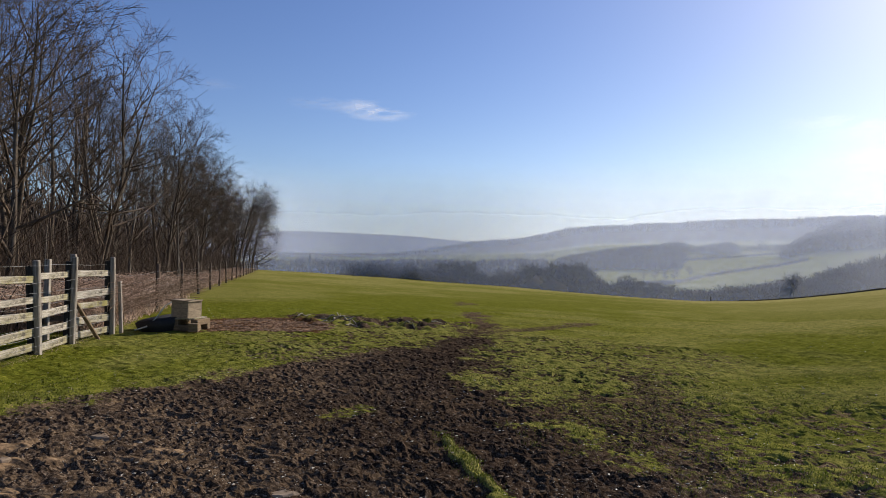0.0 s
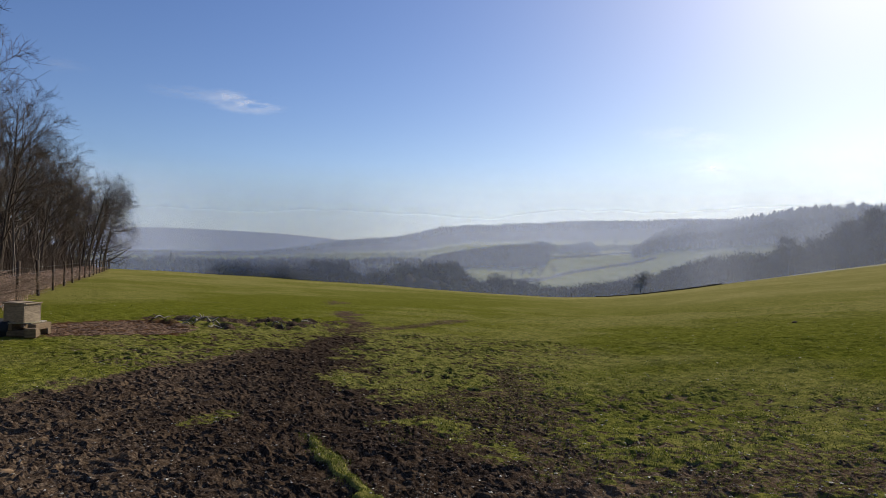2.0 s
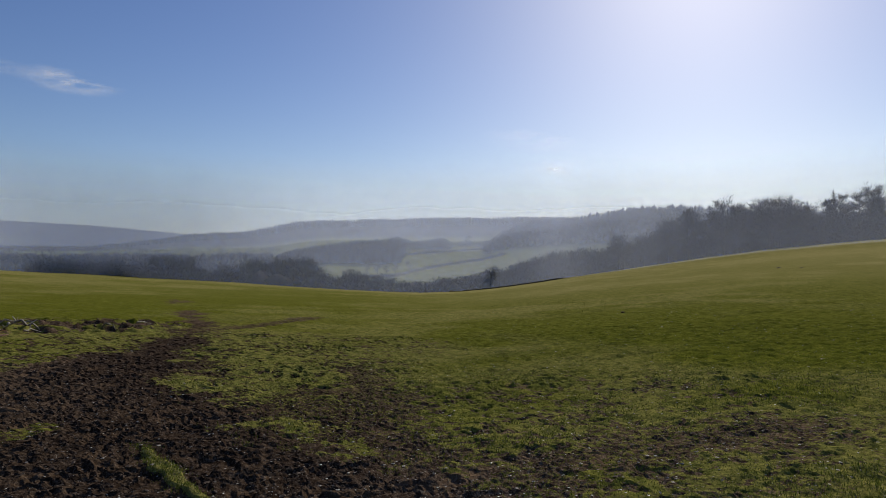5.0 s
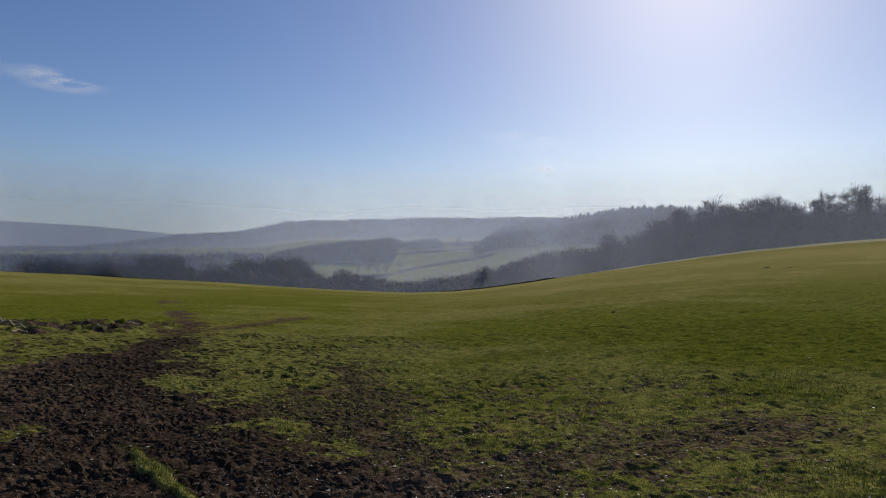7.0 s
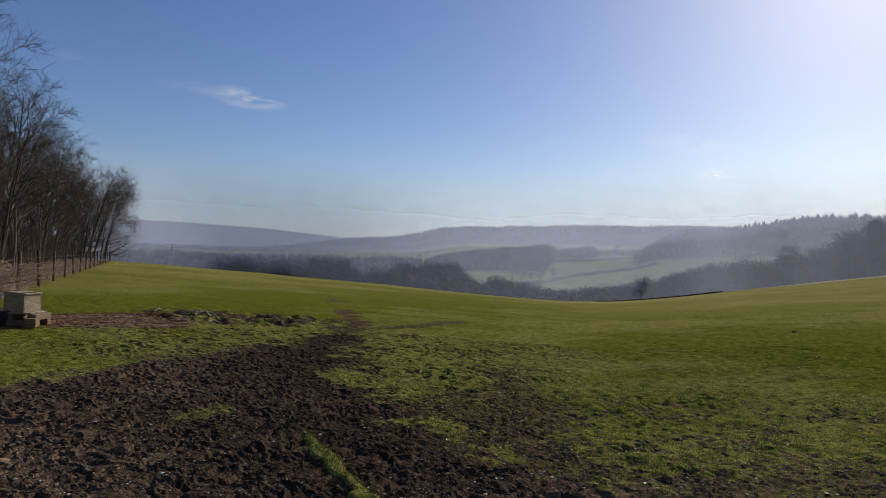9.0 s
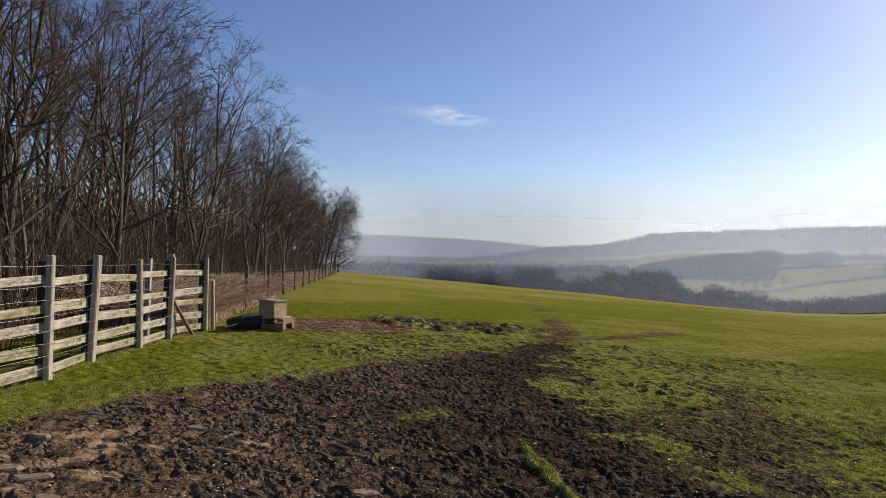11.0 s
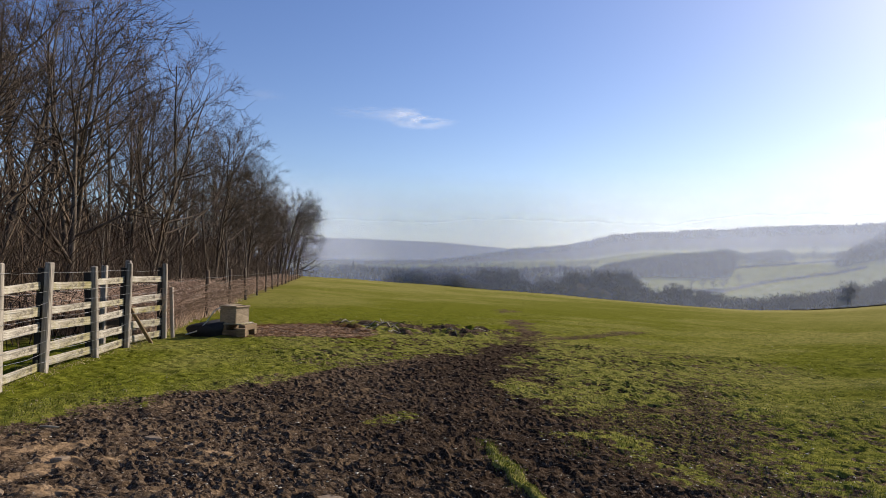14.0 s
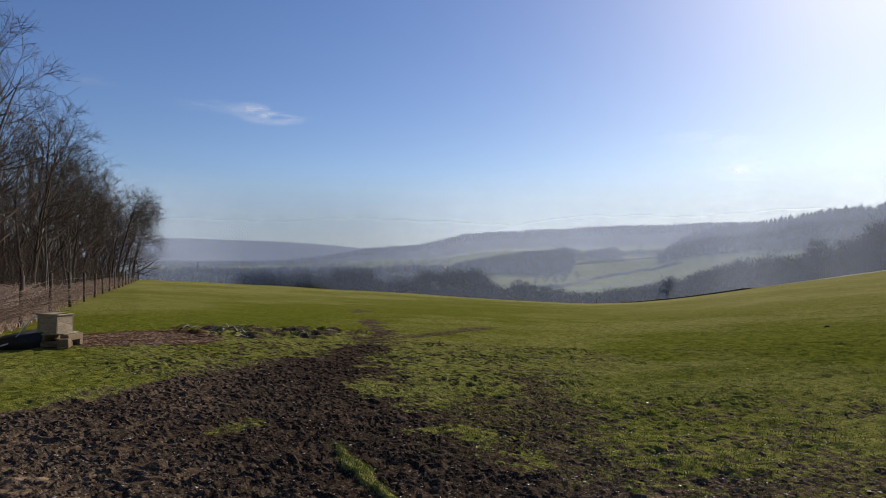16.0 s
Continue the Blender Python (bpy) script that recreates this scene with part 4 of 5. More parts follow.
slab_mat = simple("sandstone", (0.12, 0.085, 0.055), (0.30, 0.225, 0.155), 7.0, 0.85, 0.004, obj=0.15)


def flat_stone(x, y, sx, sy, turn):
    """A flat sandstone half sunk in the mud, with a broken outline."""
    rg = random.Random(int(x * 97 + y * 31))
    bm = bmesh.new()
    n = 9
    rim = [(math.cos(2 * math.pi * i / n) * sx * rg.uniform(0.75, 1.1), math.sin(2 * math.pi * i / n) * sy * rg.uniform(0.75, 1.1)) for i in range(n)]
    low = [bm.verts.new((a, b, -0.05)) for a, b in rim]
    mid = [bm.verts.new((a, b, 0.012 + rg.uniform(-0.006, 0.006))) for a, b in rim]
    top = [bm.verts.new((a * 0.8, b * 0.8, 0.024 + rg.uniform(-0.005, 0.005))) for a, b in rim]
    for i in range(n):
        j = (i + 1) % n
        bm.faces.new((low[i], low[j], mid[j], mid[i]))
        bm.faces.new((mid[i], mid[j], top[j], top[i]))
    bm.faces.new(top)
    me = bpy.data.meshes.new("flat_stone")
    bm.to_mesh(me)
    bm.free()
    me.materials.append(slab_mat)
    ob = new("flat_stone", me)
    ob.matrix_basis = pose(x, y, float((land(np.array([x]), np.array([y])) + uneven(np.array([x]), np.array([y])))[0]) - 0.006, 0, 0, turn)
    tagged(ob, "pale flat sandstone half sunk in the mud", "stone", "flat stones")


for x, y, sx, sy, turn in ((-1.05, 4.13, 0.12, 0.06, 5), (-2.94, 5.45, 0.10, 0.05, -15), (-3.33, 4.02, 0.16, 0.07, 25), (-3.62, 4.12, 0.14, 0.06, 10), (-4.0, 4.9, 0.10, 0.05, -5),
                           (-3.95, 4.35, 0.12, 0.05, 15), (-3.3, 4.75, 0.08, 0.04, 30), (-3.0, 3.75, 0.13, 0.06, -10)):
    flat_stone(x, y, sx, sy, turn)


def molehill(az, r, size):
    """A low uneven mound of bare dark earth in the turf."""
    x, y = r * math.sin(radians(az)), r * math.cos(radians(az))
    v, f = [(0.0, 0.0, size * 0.28)], []
    n, rings = 14, 4
    for k in range(1, rings + 1):
        for s in range(n):
            a, q = 2 * math.pi * s / n, k / rings
            w = size * q * (1 + 0.25 * noise.noise(Vector((math.cos(a) * 2, math.sin(a) * 2, az))))
            px, py = w * math.cos(a) * 1.3, w * math.sin(a)
            hz = size * 0.28 * (1 - q * q) + 0.25 * size * noise.noise(Vector((px / size * 3, py / size * 3, r))) * (1 - q)
            v.append((px, py, ground_z(x + px, y + py) - ground_z(x, y) + hz - (0.03 if k == rings else 0)))
    for s in range(n):
        f.append((0, 1 + s, 1 + (s + 1) % n, 1 + (s + 1) % n))
    quads = []
    for k in range(rings - 1):
        for s in range(n):
            p, q = 1 + k * n + s, 1 + k * n + (s + 1) % n
            quads += [(p, p + n, q + n), (p, q + n, q)]
    ob = new("molehill", mesh_np("molehill", v, [t[:3] for t in f] + quads, [clod_mat]))
    ob.matrix_basis = pose(x, y, ground_z(x, y))
    tagged(ob, "low mound of dark earth in the turf", "molehill", "molehills")


for az, r, size in ((52.4, 52, 0.20), (54.0, 50, 0.14), (40.5, 19, 0.06), (46.2, 17, 0.07), (43.6, 26, 0.08)):
    molehill(az, r, size)


# ---- trees of the valley ----
def polar(az, r):
    a = radians(az)
    return r * math.sin(a), r * math.cos(a)


def far_tree(seed, h, wide, label, limbs=34, clear=0.12):
    """A bare tree as it shows at a distance: trunk, limbs and a fuzz of twigs in clumps."""
    rg = random.Random(seed)
    ob = thing("bare_tree", Matrix(), label, "tree", "valley trees")
    s, c = Soup(), Soup()
    s.tube([Vector((0, 0, -0.6)), Vector((0.1, 0, h * 0.3)), Vector((0, 0.1, h * 0.62)), Vector((0.2, 0, h * 0.92))], [0.34, 0.26, 0.15, 0.04], 6)
    v, f = [], []
    for i in range(limbs):
        t, a = rg.uniform(clear, 0.85), rg.uniform(0, 2 * math.pi)
        ln = h * wide * (1.1 - 0.75 * t) * rg.uniform(0.55, 1.0)
        p0 = Vector((0, 0, h * t))
        p1 = p0 + Vector((math.cos(a) * ln, math.sin(a) * ln, ln * rg.uniform(0.25, 0.95)))
        c.tube([p0, p0.lerp(p1, 0.5) + Vector((0, 0, -0.06 * ln)), p1], [0.10, 0.06, 0.03], 3)
        for k in range(36):
            q = p0.lerp(p1, rg.uniform(0.2, 1.0)) + Vector([rg.gauss(0, 0.035 * h) for _ in range(3)])
            d = (Vector((q.x, q.y, 0.35 * q.z)).normalized() + Vector([rg.gauss(0, 0.5) for _ in range(3)])).normalized() * rg.uniform(0.5, 1.3)
            w = d.orthogonal().normalized() * rg.uniform(0.05, 0.11)
            b = len(v)
            v += [q - w, q + w, q + d]
            f.append((b, b + 1, b + 2))
    part("trunk", s.mesh("trunk", far_bark), ob)
    quads = [(a, b, d) for a, b, _, d in c.f] + [(b, cc, d) for _, b, cc, d in c.f]
    n = len(c.v)
    allv = [tuple(p) for p in c.v] + [tuple(p) for p in v]
    tagged(part("crown", mesh_np("crown", allv, quads + [(a + n, b + n, d + n) for a, b, d in f], [far_bark]), ob), kind="stuff")
    return ob


far_protos = [far_tree(300 + i, 15.0, (0.34, 0.46, 0.30, 0.40)[i], "bare tree standing dark in the hazy valley") for i in range(4)]


open_tree = far_tree(320, 15.0, 0.42, "bare field tree with a clear trunk in the hazy valley", 20, 0.36)


def conifer(seed, h, label):
    rg = random.Random(seed)
    ob = thing("conifer", Matrix(), label, "tree", "valley trees")
    s = Soup()
    s.tube([Vector((0, 0, -0.5)), Vector((0, 0, h * 0.5)), Vector((0, 0, h))], [0.25, 0.16, 0.03], 6)
    part("trunk", s.mesh("trunk", far_bark), ob)
    v, f = [], []
    for i in range(260):
        t = rg.random() ** 0.8
        z, a = h * (0.12 + 0.86 * t), rg.uniform(0, 2 * math.pi)
        ln = h * 0.20 * (1.05 - t) * rg.uniform(0.6, 1.25)
        o = Vector((math.cos(a), math.sin(a), 0))
        side = Vector((-o.y, o.x, 0)) * ln * 0.28
        p0, p1 = Vector((0, 0, z)), o * ln + Vector((0, 0, z - ln * rg.uniform(0.0, 0.45)))
        m = p0.lerp(p1, 0.55)
        b = len(v)
        v += [p0, m + side + Vector((0, 0, -0.1 * ln)), p1, m - side + Vector((0, 0, -0.1 * ln)), m + Vector((0, 0, 0.12 * ln))]
        f += [(b, b + 1, b + 4), (b + 1, b + 2, b + 4), (b + 2, b + 3, b + 4), (b + 3, b, b + 4)]
    part("foliage", mesh_np("foliage", [tuple(p) for p in v], f, [far_leaf]), ob)
    return ob


conifers = [conifer(400 + i, 15.0, "dark narrow conifer on the hazy skyline") for i in range(2)]


def bush(seed, label):
    rg = random.Random(seed)
    ob = thing("dark_bush", Matrix(), label, "bush", "valley bushes")
    v, f = [], []
    for i in range(4200):
        d = Vector([rg.gauss(0, 1) for _ in range(3)]).normalized()
        n = 1 + 0.30 * noise.noise(d * 1.7 + Vector((seed, 0, 0))) + 0.20 * noise.noise(d * 4.1 + Vector((0, seed, 0)))
        c = Vector((d.x * 3.2, d.y * 3.2, 0.5 + d.z * 3.1)) * (n * rg.random() ** 0.25)
        b = len(v)
        v += [c + Vector([rg.uniform(-0.19, 0.19) for _ in range(3)]) for _ in range(3)]
        f.append((b, b + 1, b + 2))
    part("foliage", mesh_np("foliage", [tuple(p) for p in v], f, [far_leaf]), ob)
    s = Soup()
    s.tube([Vector((0, 0, -1.2)), Vector((0, 0, 0.8)), Vector((0.2, 0, 2.2))], [0.25, 0.16, 0.05], 6)
    part("stem", s.mesh("stem", far_bark), ob)
    return ob


bushes = [bush(500, "dark evergreen bush at the field's far edge"), bush(501, "dark evergreen bush at the field's far edge")]

used2 = set()
rg = random.Random(99)


def stand_tree(proto, az, r, top_el=None, scale=None, base_h=15.0):
    """Stands a tree so that its top reaches top_el degrees over the horizon."""
    x, y = polar(az, r)
    z = ground_z(x, y)
    if scale is None and top_el is not None:
        scale = max(0.3, (EYE + r * math.tan(radians(top_el)) - z) / base_h)
    m = pose(x, y, z - 0.2, 0, 0, rg.uniform(0, 360)) @ Matrix.Diagonal((scale * rg.uniform(0.9, 1.1), scale, scale, 1))
    plant(proto, [m], used2)


# the wood along the brow on the right
for i in range(96):
    az = 43.5 + 25 * rg.random()
    r = np.interp(az, AZ, CREST_R) + rg.uniform(7, 50)
    top = np.interp(az, [42, 43.7, 44.7, 46.5, 49.5, 50.8, 51.6, 53.6, 54.8, 56.2, 57.5, 61, 70], [2.9, 3.3, 3.7, 4.25, 4.3, 4.5, 5.0, 4.9, 4.5, 5.3, 5.6, 5.9, 6.4]) + rg.uniform(-1.2, 0.1)
    proto = conifers[i % 2] if az > 55 and i % 3 == 0 else far_protos[i % 4]
    stand_tree(proto, az, float(r), float(top))
# looser trees between the brow and the valley
for az, r, top in ((36.0, 215, 0.6), (38.0, 230, 0.8), (39.95, 205, 2.15), (40.4, 212, 1.9), (33.0, 260, 0.0), (31.0, 280, -0.6), (34.5, 250, 0.6),
                   (42.0, 220, 2.2), (37.0, 300, 1.1), (44.0, 206, 3.4), (43.2, 210, 3.0), 
                   (16.2, 330, -0.9), (16.7, 336, -1.1), (15.7, 340, -1.2), (48.3, 214, 5.0), (49.3, 216, 4.6), (45.6, 212, 4.2), (51.6, 222, 5.3), (52.4, 224, 5.3), (53.2, 222, 5.1)):
    stand_tree(far_protos[rg.randrange(4)], az, r, top)
for az, r, top in ((28.97, 171, -0.78), (26.68, 790, 1.9), (18.53, 462, -0.53), (20.12, 464, -0.52), (21.24, 512, -0.42), (19.3, 470, -0.9), (17.6, 440, -0.9)):
    stand_tree(open_tree, az, r, top)
# the belt of trees below the field
BELT_AZ = [-15, -14.2, -12.3, -9.8, -8.8, -7.3, -4.8, -1.7, 0.3, 2.35, 3.4, 4.4, 5.4, 6.4, 7.7, 8.9, 10.4, 12, 13, 14, 16.2, 17.5, 22]
BELT_TOP = [-0.9, -0.75, -0.3, -0.2, -0.5, 0.3, -0.05, -0.1, 0.25, 0.35, -0.7, -0.85, -0.1, -0.7, 0.2, -0.4, 0.45, 0.2, -0.5, -1.3, -1.1, -1.8, -2.1]
for i in range(64):
    az = -9 + 23 * rg.random()
    stand_tree(far_protos[i % 4], az, rg.uniform(240, 420), float(np.interp(az, BELT_AZ, BELT_TOP)) + rg.uniform(-0.8, 0.05))
for i in range(26):
    az = 16 + 18 * rg.random()
    top = np.interp(az, [16, 22.6, 24.7, 26.8, 29, 30.7, 31.8, 34.7], [-1.4, -2.0, -1.7, -1.45, -0.9, -0.8, -0.1, 0.7])
    stand_tree(far_protos[i % 4], az, rg.uniform(235, 320), float(top) + rg.uniform(-0.6, 0.05))
for az, r, top in ((-7.2, 204, -1.0), (-6.4, 200, -0.55), (-5.7, 206, -0.75), (-4.8, 206, -0.7), (-3.9, 202, -0.95), (-3.0, 200, -0.55), (-2.3, 206, -0.75), (-1.3, 206, -0.95), (-0.4, 206, -1.2), (0.6, 206, -1.35), (14.4, 165, -2.4), (14.0, 160, -2.6)):
    stand_tree(bushes[rg.randrange(2)], az, float(np.interp(az, AZ, CREST_R)) + 5 if az < 2 else r, top, base_h=3.8)


def wood_stuff(name, n, spot, h0, h1, label, seed, pointed=False, tops=None):
    """Distant woodland: many small uneven crowns."""
    g = np.random.default_rng(seed)
    x, y = spot(g, n)
    z = land(x, y)
    k = len(x)
    h = g.uniform(h0, h1, k) * (0.85 + 0.25 * vnoise(x, y, h1 * 5, 77))
    if tops:
        el = np.interp(np.degrees(np.arctan2(x, y)), *tops)
        h = np.clip((EYE + np.hypot(x, y) * np.tan(np.radians(el)) - z) * h, 1.5, 30)
    ring, lev = 5, [(-0.05, 0.12), (0.3, 0.24), (0.7, 0.10)] if pointed else [(-0.05, 0.22), (0.36, 0.40), (0.76, 0.30)]
    vs = []
    a0 = g.uniform(0, 2 * np.pi, k)
    for lz, lr in lev:
        for s in range(ring):
            rad = h * lr * g.uniform(0.6, 1.3, k)
            a = a0 + 2 * np.pi * s / ring
            vs.append(np.stack([x + rad * np.cos(a), y + rad * np.sin(a), z + h * (lz + g.uniform(-0.06, 0.06, k))], 1))
    vs.append(np.stack([x + g.normal(0, 0.05, k) * h, y, z + h * g.uniform(0.9, 1.0, k)], 1))
    v = np.stack(vs, 1)
    tri = []
    for l in range(2):
        for s in range(ring):
            p, q = l * ring + s, l * ring + (s + 1) % ring
            tri += [(p, q, q + ring), (p, q + ring, p + ring)]
    tri += [(2 * ring + s, 2 * ring + (s + 1) % ring, 3 * ring) for s in range(ring)]
    m = 3 * ring + 1
    f = (np.array(tri)[None] + m * np.arange(k)[:, None, None]).reshape(-1, 3)
    return tagged(new(name, mesh_np(name, v.reshape(-1, 3), f, [wood_mat], True)), label, "woodland", kind="stuff")


def fuzz_wood(name, n, spot, h0, h1, label, seed, per=50, bit=0.07, tops=None, mat=None):
    """Bare woodland seen from afar: every crown a loose cloud of small twig pieces over a stem."""
    g = np.random.default_rng(seed)
    x, y = spot(g, n)
    z = land(x, y)
    k = len(x)
    h = g.uniform(h0, h1, k) * (0.88 + 0.2 * vnoise(x, y, h1 * 5, 77))
    if tops:
        r = np.hypot(x, y)
        el = np.interp(np.degrees(np.arctan2(x, y)), *tops) + 0.12 * vnoise(x, y, 14.0, 78) + 0.12 * vnoise(x, y, 45.0, 79)
        h = np.clip((EYE + r * np.tan(np.radians(el)) - z) * g.uniform(h0, h1, k), 2.0, 40)
    d = g.normal(size=(k, per, 3))
    d /= np.linalg.norm(d, axis=2, keepdims=True)
    rad = g.random((k, per, 1)) ** 0.4
    wide = g.uniform(0.26, 0.40, (k, 1, 1))
    c = d * rad * np.concatenate([wide, wide, np.full((k, 1, 1), 0.46)], 2)
    c[..., 2] += 0.5
    c[:, : per // 6, :2] *= 0.06
    c[:, : per // 6, 2] *= 0.6
    c = c * h[:, None, None] + np.stack([x, y, z], 1)[:, None, :]
    size = (bit * h)[:, None, None]
    way = np.stack([c[..., 0] - x[:, None], c[..., 1] - y[:, None], 0.8 * (c[..., 2] - (z + 0.25 * h)[:, None])], 2)
    way = way / (np.linalg.norm(way, axis=2, keepdims=True) + 1e-6) + g.normal(0, 0.35, (k, per, 3)) + np.array([0, 0, 0.25])
    way = way / np.linalg.norm(way, axis=2, keepdims=True) * size * g.uniform(0.9, 2.0, (k, per, 1))
    side = np.cross(way, g.normal(size=(k, per, 3)))
    side = side / (np.linalg.norm(side, axis=2, keepdims=True) + 1e-6) * size * g.uniform(0.32, 0.55, (k, per, 1))
    v = np.stack([c - side, c + side, c + way], 2).reshape(-1, 3)
    return tagged(new(name, mesh_np(name, v, np.arange(len(v)).reshape(-1, 3), [mat or wood_mat])), label, "woodland", kind="stuff")


def sector(a0, a1, r0, r1):
    def spot(g, n):
        a, r = np.radians(g.uniform(a0, a1, n)), g.uniform(r0, r1, n)
        return r * np.sin(a), r * np.cos(a)
    return spot


def brow_spot(g, n):
    a = g.uniform(43.5, 70, n)
    r = np.interp(a, AZ, CREST_R) + g.uniform(8, 60, n)
    a = np.radians(a)
    return r * np.sin(a), r * np.cos(a)


fuzz_wood("brow_thicket", 1500, brow_spot, 5, 11, "bare thicket under the trees on the brow", 9, 84, 0.048)
HOLLOW_TOPS = ([11, 12.5, 13.5, 14.6, 15.4, 16.2, 17.2, 18, 22.6, 24.7, 26.8, 29, 30.7, 31.8, 32.6, 34.7], [-0.3, -0.5, -1.2, -2.0, -1.5, -1.1, -1.7, -2.1, -1.95, -1.65, -1.4, -0.9, -0.75, -0.1, 0.2, 0.7])
hollow = wood_stuff("hollow_core", 700, sector(11, 35, 245, 330), 0.72, 0.9, "dense low scrub in the hollow", 28, False, HOLLOW_TOPS)
fuzz_wood("hollow_thicket", 800, sector(11, 35, 240, 330), 0.82, 1.0, "hazy bare thicket in the hollow below the field", 15, 100, 0.03, HOLLOW_TOPS)
fuzz_wood("hill_wood", 4200, sector(28.0, 66, 690, 900), 9, 14, "dense bare wood covering the hazy hillside", 1, 40, 0.055)
wood_stuff("hill_core", 2200, sector(28.2, 66, 690, 880), 7, 10, "dense low growth within the hillside wood", 25)
wood_stuff("ridge_conifers", 420, sector(30.5, 50, 835, 880), 9, 16, "spiky conifers along the wooded ridge", 13, True)
wood_stuff("skyline_conifers", 500, sector(4, 34, 2360, 2440), 10, 20, "tiny conifers on the far skyline", 14, True)
VALLEY_TOPS = ([9.5, 10.9, 13.35, 16.7, 20.4, 21, 21.5, 22.1, 23.9, 24.5, 25, 25.3], [0.0, 0.5, 1.0, 1.45, 1.7, 1.65, 1.3, 1.35, 1.55, 1.65, 1.2, 0.7])
fuzz_wood("valley_wood", 1300, sector(9.8, 20.6, 600, 740), 0.8, 1.0, "dark block of woodland in the valley", 2, 90, 0.036, VALLEY_TOPS, dark_wood_mat)
fuzz_wood("upper_wood", 500, sector(20.4, 25.2, 765, 830), 0.75, 1.0, "hazy wood above the pale valley field", 27, 80, 0.038, VALLEY_TOPS, dark_wood_mat)
core = wood_stuff("valley_core", 900, sector(10.2, 20.4, 605, 735), 0.7, 0.85, "dense growth within the valley wood", 26, False, VALLEY_TOPS)
core.data.materials[0] = dark_wood_mat
fuzz_wood("belt_thicket", 1000, sector(-9, 15, 240, 420), 0.6, 1.0, "hazy continuous belt of bare trees below the field", 21, 190, 0.0225, (BELT_AZ, BELT_TOP), dark_wood_mat)
belt = wood_stuff("belt_core", 1100, sector(-9, 16, 240, 420), 0.7, 1.0, "dense low growth within the belt of trees", 23, False, (BELT_AZ, [t - 0.75 for t in BELT_TOP]))
belt.data.materials[0] = dark_wood_mat
fuzz_wood("hollow_wood", 900, sector(30, 43.8, 232, 310), 0.6, 1.0, "hazy bare trees rising towards the wood on the brow", 22, 150, 0.026,
          ([30, 31.8, 32.6, 34.7, 36.8, 38.7, 40, 41.3, 42.6, 43.8], [-0.9, -0.1, 0.2, 0.75, 1.25, 1.0, 1.6, 1.7, 2.4, 3.2]))
wood_stuff("ridge_wood", 2500, sector(-5, 36, 1980, 2480), 8, 14, "woods along the hazy ridge", 3)
fuzz_wood("village_trees", 750, sector(-18, 10, 430, 760), 7, 14, "hazy trees about the village in the valley", 4, 84, 0.04, None, dark_wood_mat)
village = wood_stuff("village_core", 750, sector(-18, 11, 440, 820), 5, 10, "dense hazy growth about the village", 33)
village.data.materials[0] = dark_wood_mat
fuzz_wood("village_wood", 500, sector(-18, 10, 760, 1250), 8, 15, "hazy woods beyond the village", 29, 50, 0.05)
fuzz_wood("valley_thicket", 260, sector(25, 29, 830, 1000), 8, 13, "hazy trees above the pale fields", 5, 110, 0.035)


def hedge(name, pts, h, wide, label, mat=hedge_mat):
    """A hedge or bank that follows the ground."""
    v, f = [], []
    rg2 = random.Random(len(pts) * 7 + int(h * 10))
    n = 60
    for i in range(n + 1):
        t = i / n * (len(pts) - 1)
        k = min(int(t), len(pts) - 2)
        az = pts[k][0] + (pts[k + 1][0] - pts[k][0]) * (t - k)
        r = pts[k][1] + (pts[k + 1][1] - pts[k][1]) * (t - k)
        x, y = polar(az, r)
        z = ground_z(x, y)
        d = Vector((x, y, 0)).normalized()
        hh = h * rg2.uniform(0.75, 1.2)
        for o, up in ((-wide, -0.4), (-wide * 0.8, hh * 0.8), (0, hh), (wide * 0.8, hh * 0.8), (wide, -0.4)):
            v.append((x + d.x * o, y + d.y * o, z + up))
    for i in range(n):
        for s in range(4):
            b = i * 5 + s
            f.append((b, b + 5, b + 6, b + 1))
    tagged(new(name, mesh_np(name, v, f, [mat])), label, "hedge", "valley hedges")


hedge("hedge", [(15.5, 432), (20.1, 464), (22.6, 540), (24.7, 587), (26.8, 625), (28.8, 640), (30, 650)], 2.6, 1.2, "dark bare hedge between valley fields")
hedge("hedge", [(20.6, 690), (21.3, 700), (24.3, 736), (26.4, 769), (28, 790)], 2.6, 1.5, "dark bare hedge above the pale field")
hedge("field_wall", [(25.0, 155), (27, 159.5), (29, 164.5), (33, 173), (36.5, 181)], 0.36, 0.2, "low dark dry-stone wall along the field's edge")
x, y = polar(22.9, 152)
s = Soup()
s.tube([Vector((x, y, ground_z(x, y) - 0.3)), Vector((x, y, ground_z(x, y) + 1.1))], [0.12, 0.1], 6)
tagged(new("marker_post", s.mesh("marker_post", dark_post)), "lone dark wooden post on the brow of the field", "post")


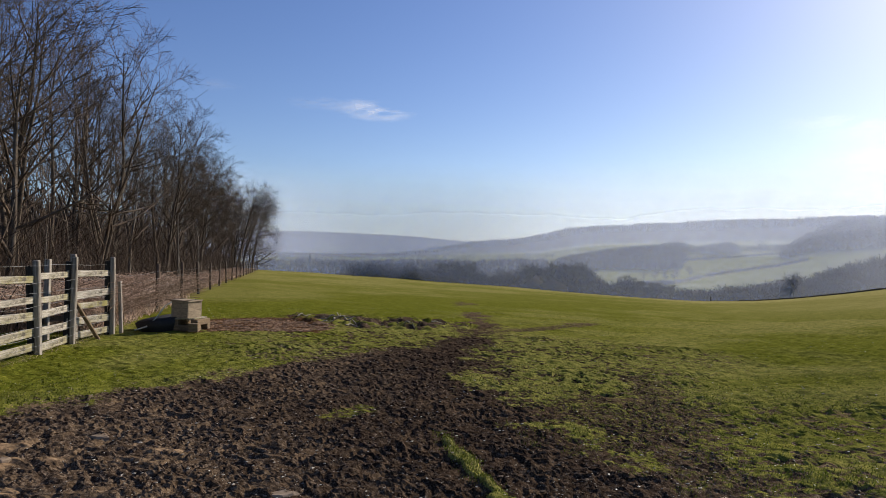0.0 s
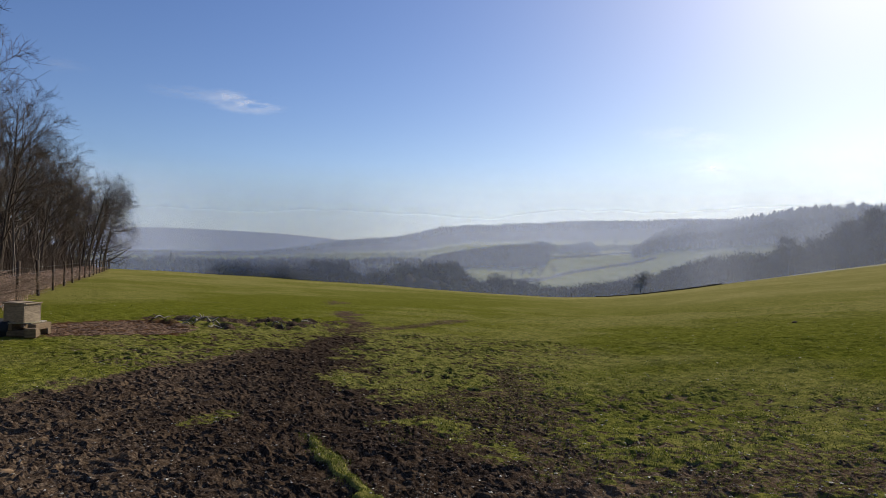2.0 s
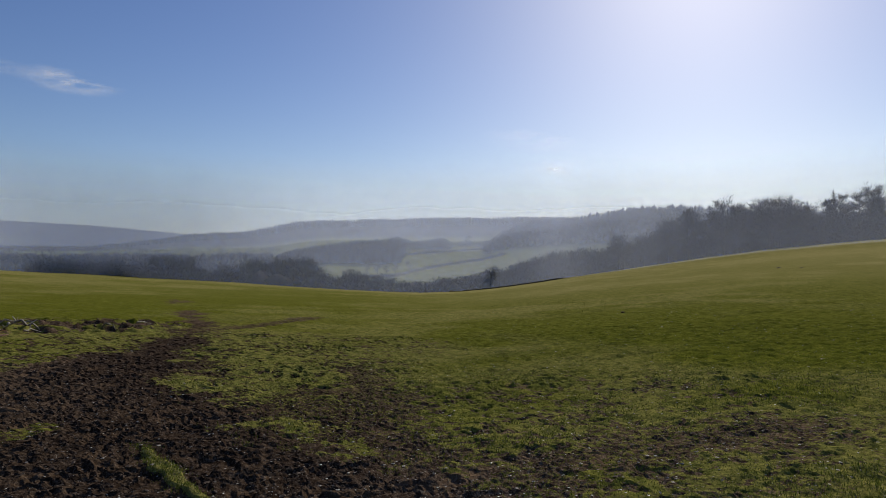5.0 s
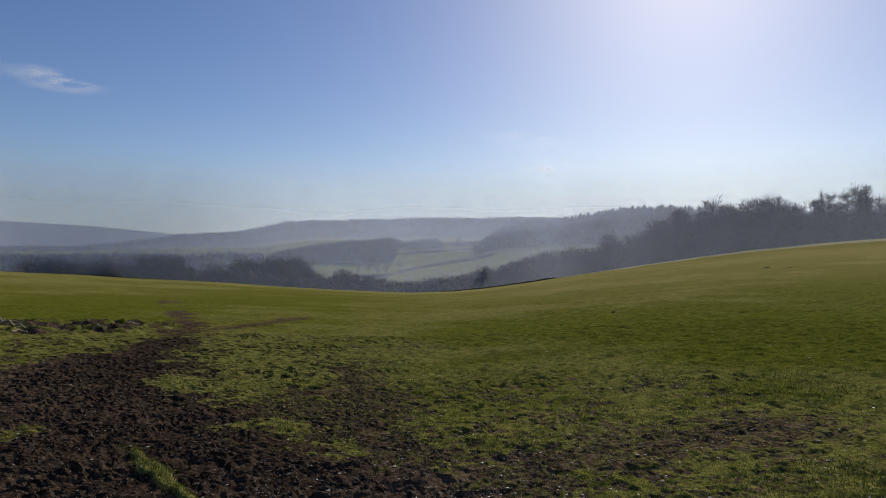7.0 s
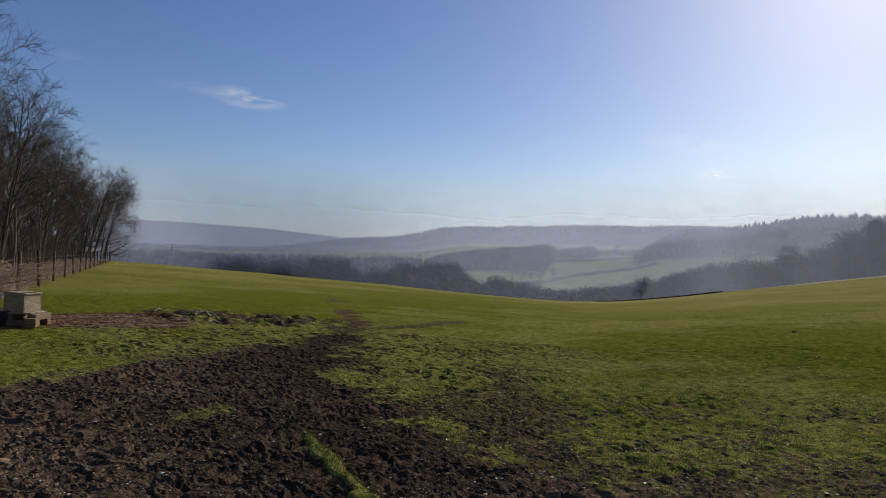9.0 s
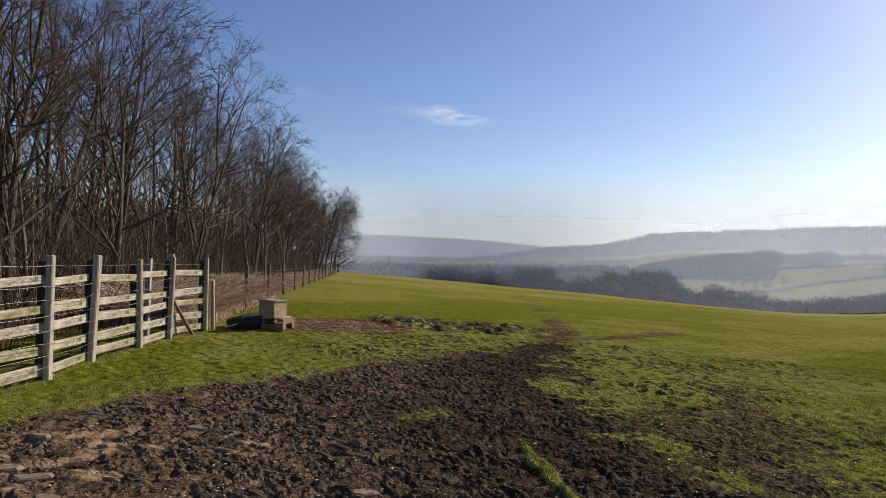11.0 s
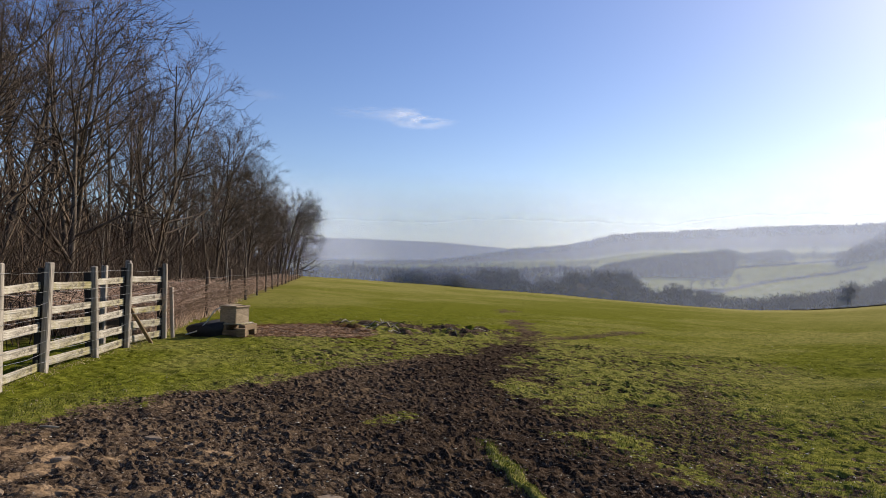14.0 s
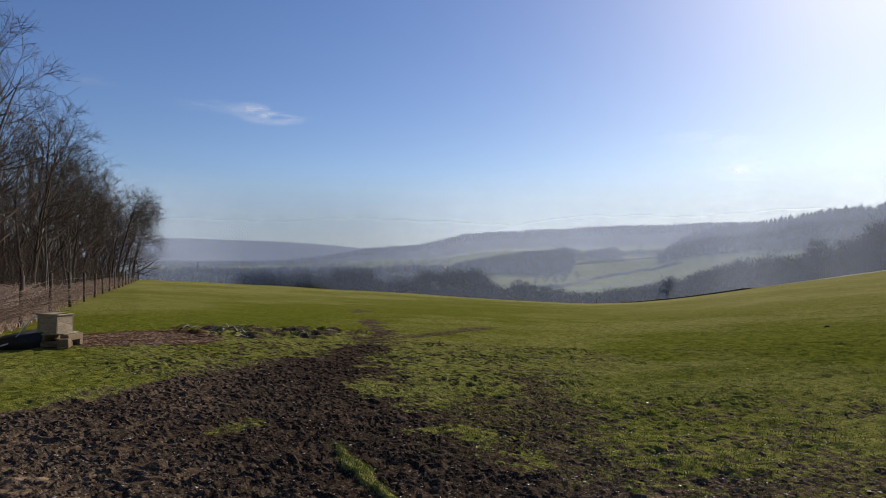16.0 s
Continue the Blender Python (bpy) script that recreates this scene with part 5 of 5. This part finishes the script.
# ---- church in the valley ----
def church():
    x, y = polar(-11.85, 540)
    z = ground_z(x, y)
    ob = thing("church", pose(x, y, z, 0, 0, 20), "church with a tall slim spire standing in the haze", "church")
    top = EYE + 540 * math.tan(radians(0.70)) - z
    tower = part("tower", (box_bm(3.8, 3.8, top * 0.42, 0.1, (0, 0, top * 0.21)), church_mat), ob)
    nave = part("nave", (box_bm(9, 4.4, 3.0, 0.1, (6, 0, 1.5)), church_mat), ob)
    bm = bmesh.new()
    bmesh.ops.create_cone(bm, cap_ends=True, segments=8, radius1=2.1, radius2=0.15, depth=top * 0.6)
    bmesh.ops.translate(bm, verts=bm.verts[:], vec=(0, 0, top * 0.7))
    part("spire", (bm, slate_mat), tower, "dark slate spire")
    bm = bmesh.new()
    v = [bm.verts.new(p) for p in ((1.5, -2.5, 3), (10.8, -2.5, 3), (10.8, 2.5, 3), (1.5, 2.5, 3), (1.5, 0, 5.4), (10.8, 0, 5.4))]
    for q in ((0, 1, 5, 4), (2, 3, 4, 5), (1, 2, 5), (3, 0, 4), (3, 2, 1, 0)):
        bm.faces.new([v[i] for i in q])
    part("roof", (bm, slate_mat), nave, "dark slate roof")


church()


# ---- thin clouds ----
def cloud(az0, az1, el0, el1, seed, dens, tilt=0.0):
    """A wisp of high cloud, thin at its edges."""
    m = bpy.data.materials.new("cirrus")
    m.use_nodes = True
    nt = m.node_tree
    nt.nodes.clear()
    out, tr, mx = nt.nodes.new("ShaderNodeOutputMaterial"), nt.nodes.new("ShaderNodeBsdfTransparent"), nt.nodes.new("ShaderNodeMixShader")
    tl = nt.nodes.new("ShaderNodeBsdfTranslucent")
    tl.inputs["Color"].default_value = (0.95, 0.95, 0.95, 1)
    n = tex_noise(nt, 1.0, 7.0, 0.65, (0.004, 0.004, 0.014))
    f = math_node(nt, "MULTIPLY", attr(nt, "dense"), ramp(nt, n, [(0.42, (0, 0, 0)), (0.75, (1, 1, 1))]))
    nt.links.new(f, mx.inputs[0])
    nt.links.new(tr.outputs[0], mx.inputs[1])
    nt.links.new(tl.outputs[0], mx.inputs[2])
    nt.links.new(mx.outputs[0], out.inputs["Surface"])
    a, e = np.meshgrid(np.linspace(0, 1, 41), np.linspace(0, 1, 21))
    az, el = np.radians(az0 + (az1 - az0) * a), np.radians(el0 + (el1 - el0) * e + tilt * (a - 0.5))
    r = 4300
    v = np.stack([(r * np.sin(az)).ravel(), (r * np.cos(az)).ravel(), (EYE + r * np.tan(el)).ravel()], 1)
    i, j = np.meshgrid(np.arange(20), np.arange(40), indexing="ij")
    i, j = i.ravel(), j.ravel()
    me = mesh_np("cloud", v, np.stack([i * 41 + j, i * 41 + j + 1, i * 41 + 42 + j, i * 41 + 41 + j], 1), [m], True)
    d = np.clip(1 - np.hypot((a - 0.5) * 2, (e - 0.5) * 2), 0, 1).ravel() ** 1.1
    at = me.attributes.new("dense", "FLOAT", "POINT")
    at.data.foreach_set("value", (dens * d).astype(np.float32))
    tagged(new("cloud", me), "thin white wisp of high cloud", "cloud", "clouds", "stuff")


cloud(-10.2, -2.2, 12.2, 14.3, 1, 0.9, -0.35)
cloud(-14.2, -8.0, 13.0, 14.3, 2, 0.45, -0.2)
cloud(-22.0, -17.5, 14.0, 15.2, 4, 0.25)
cloud(28, 38, 8.6, 11.4, 3, 0.3, -1.5)
cloud(30, 39, 6.4, 8.8, 5, 0.45, 0.0)
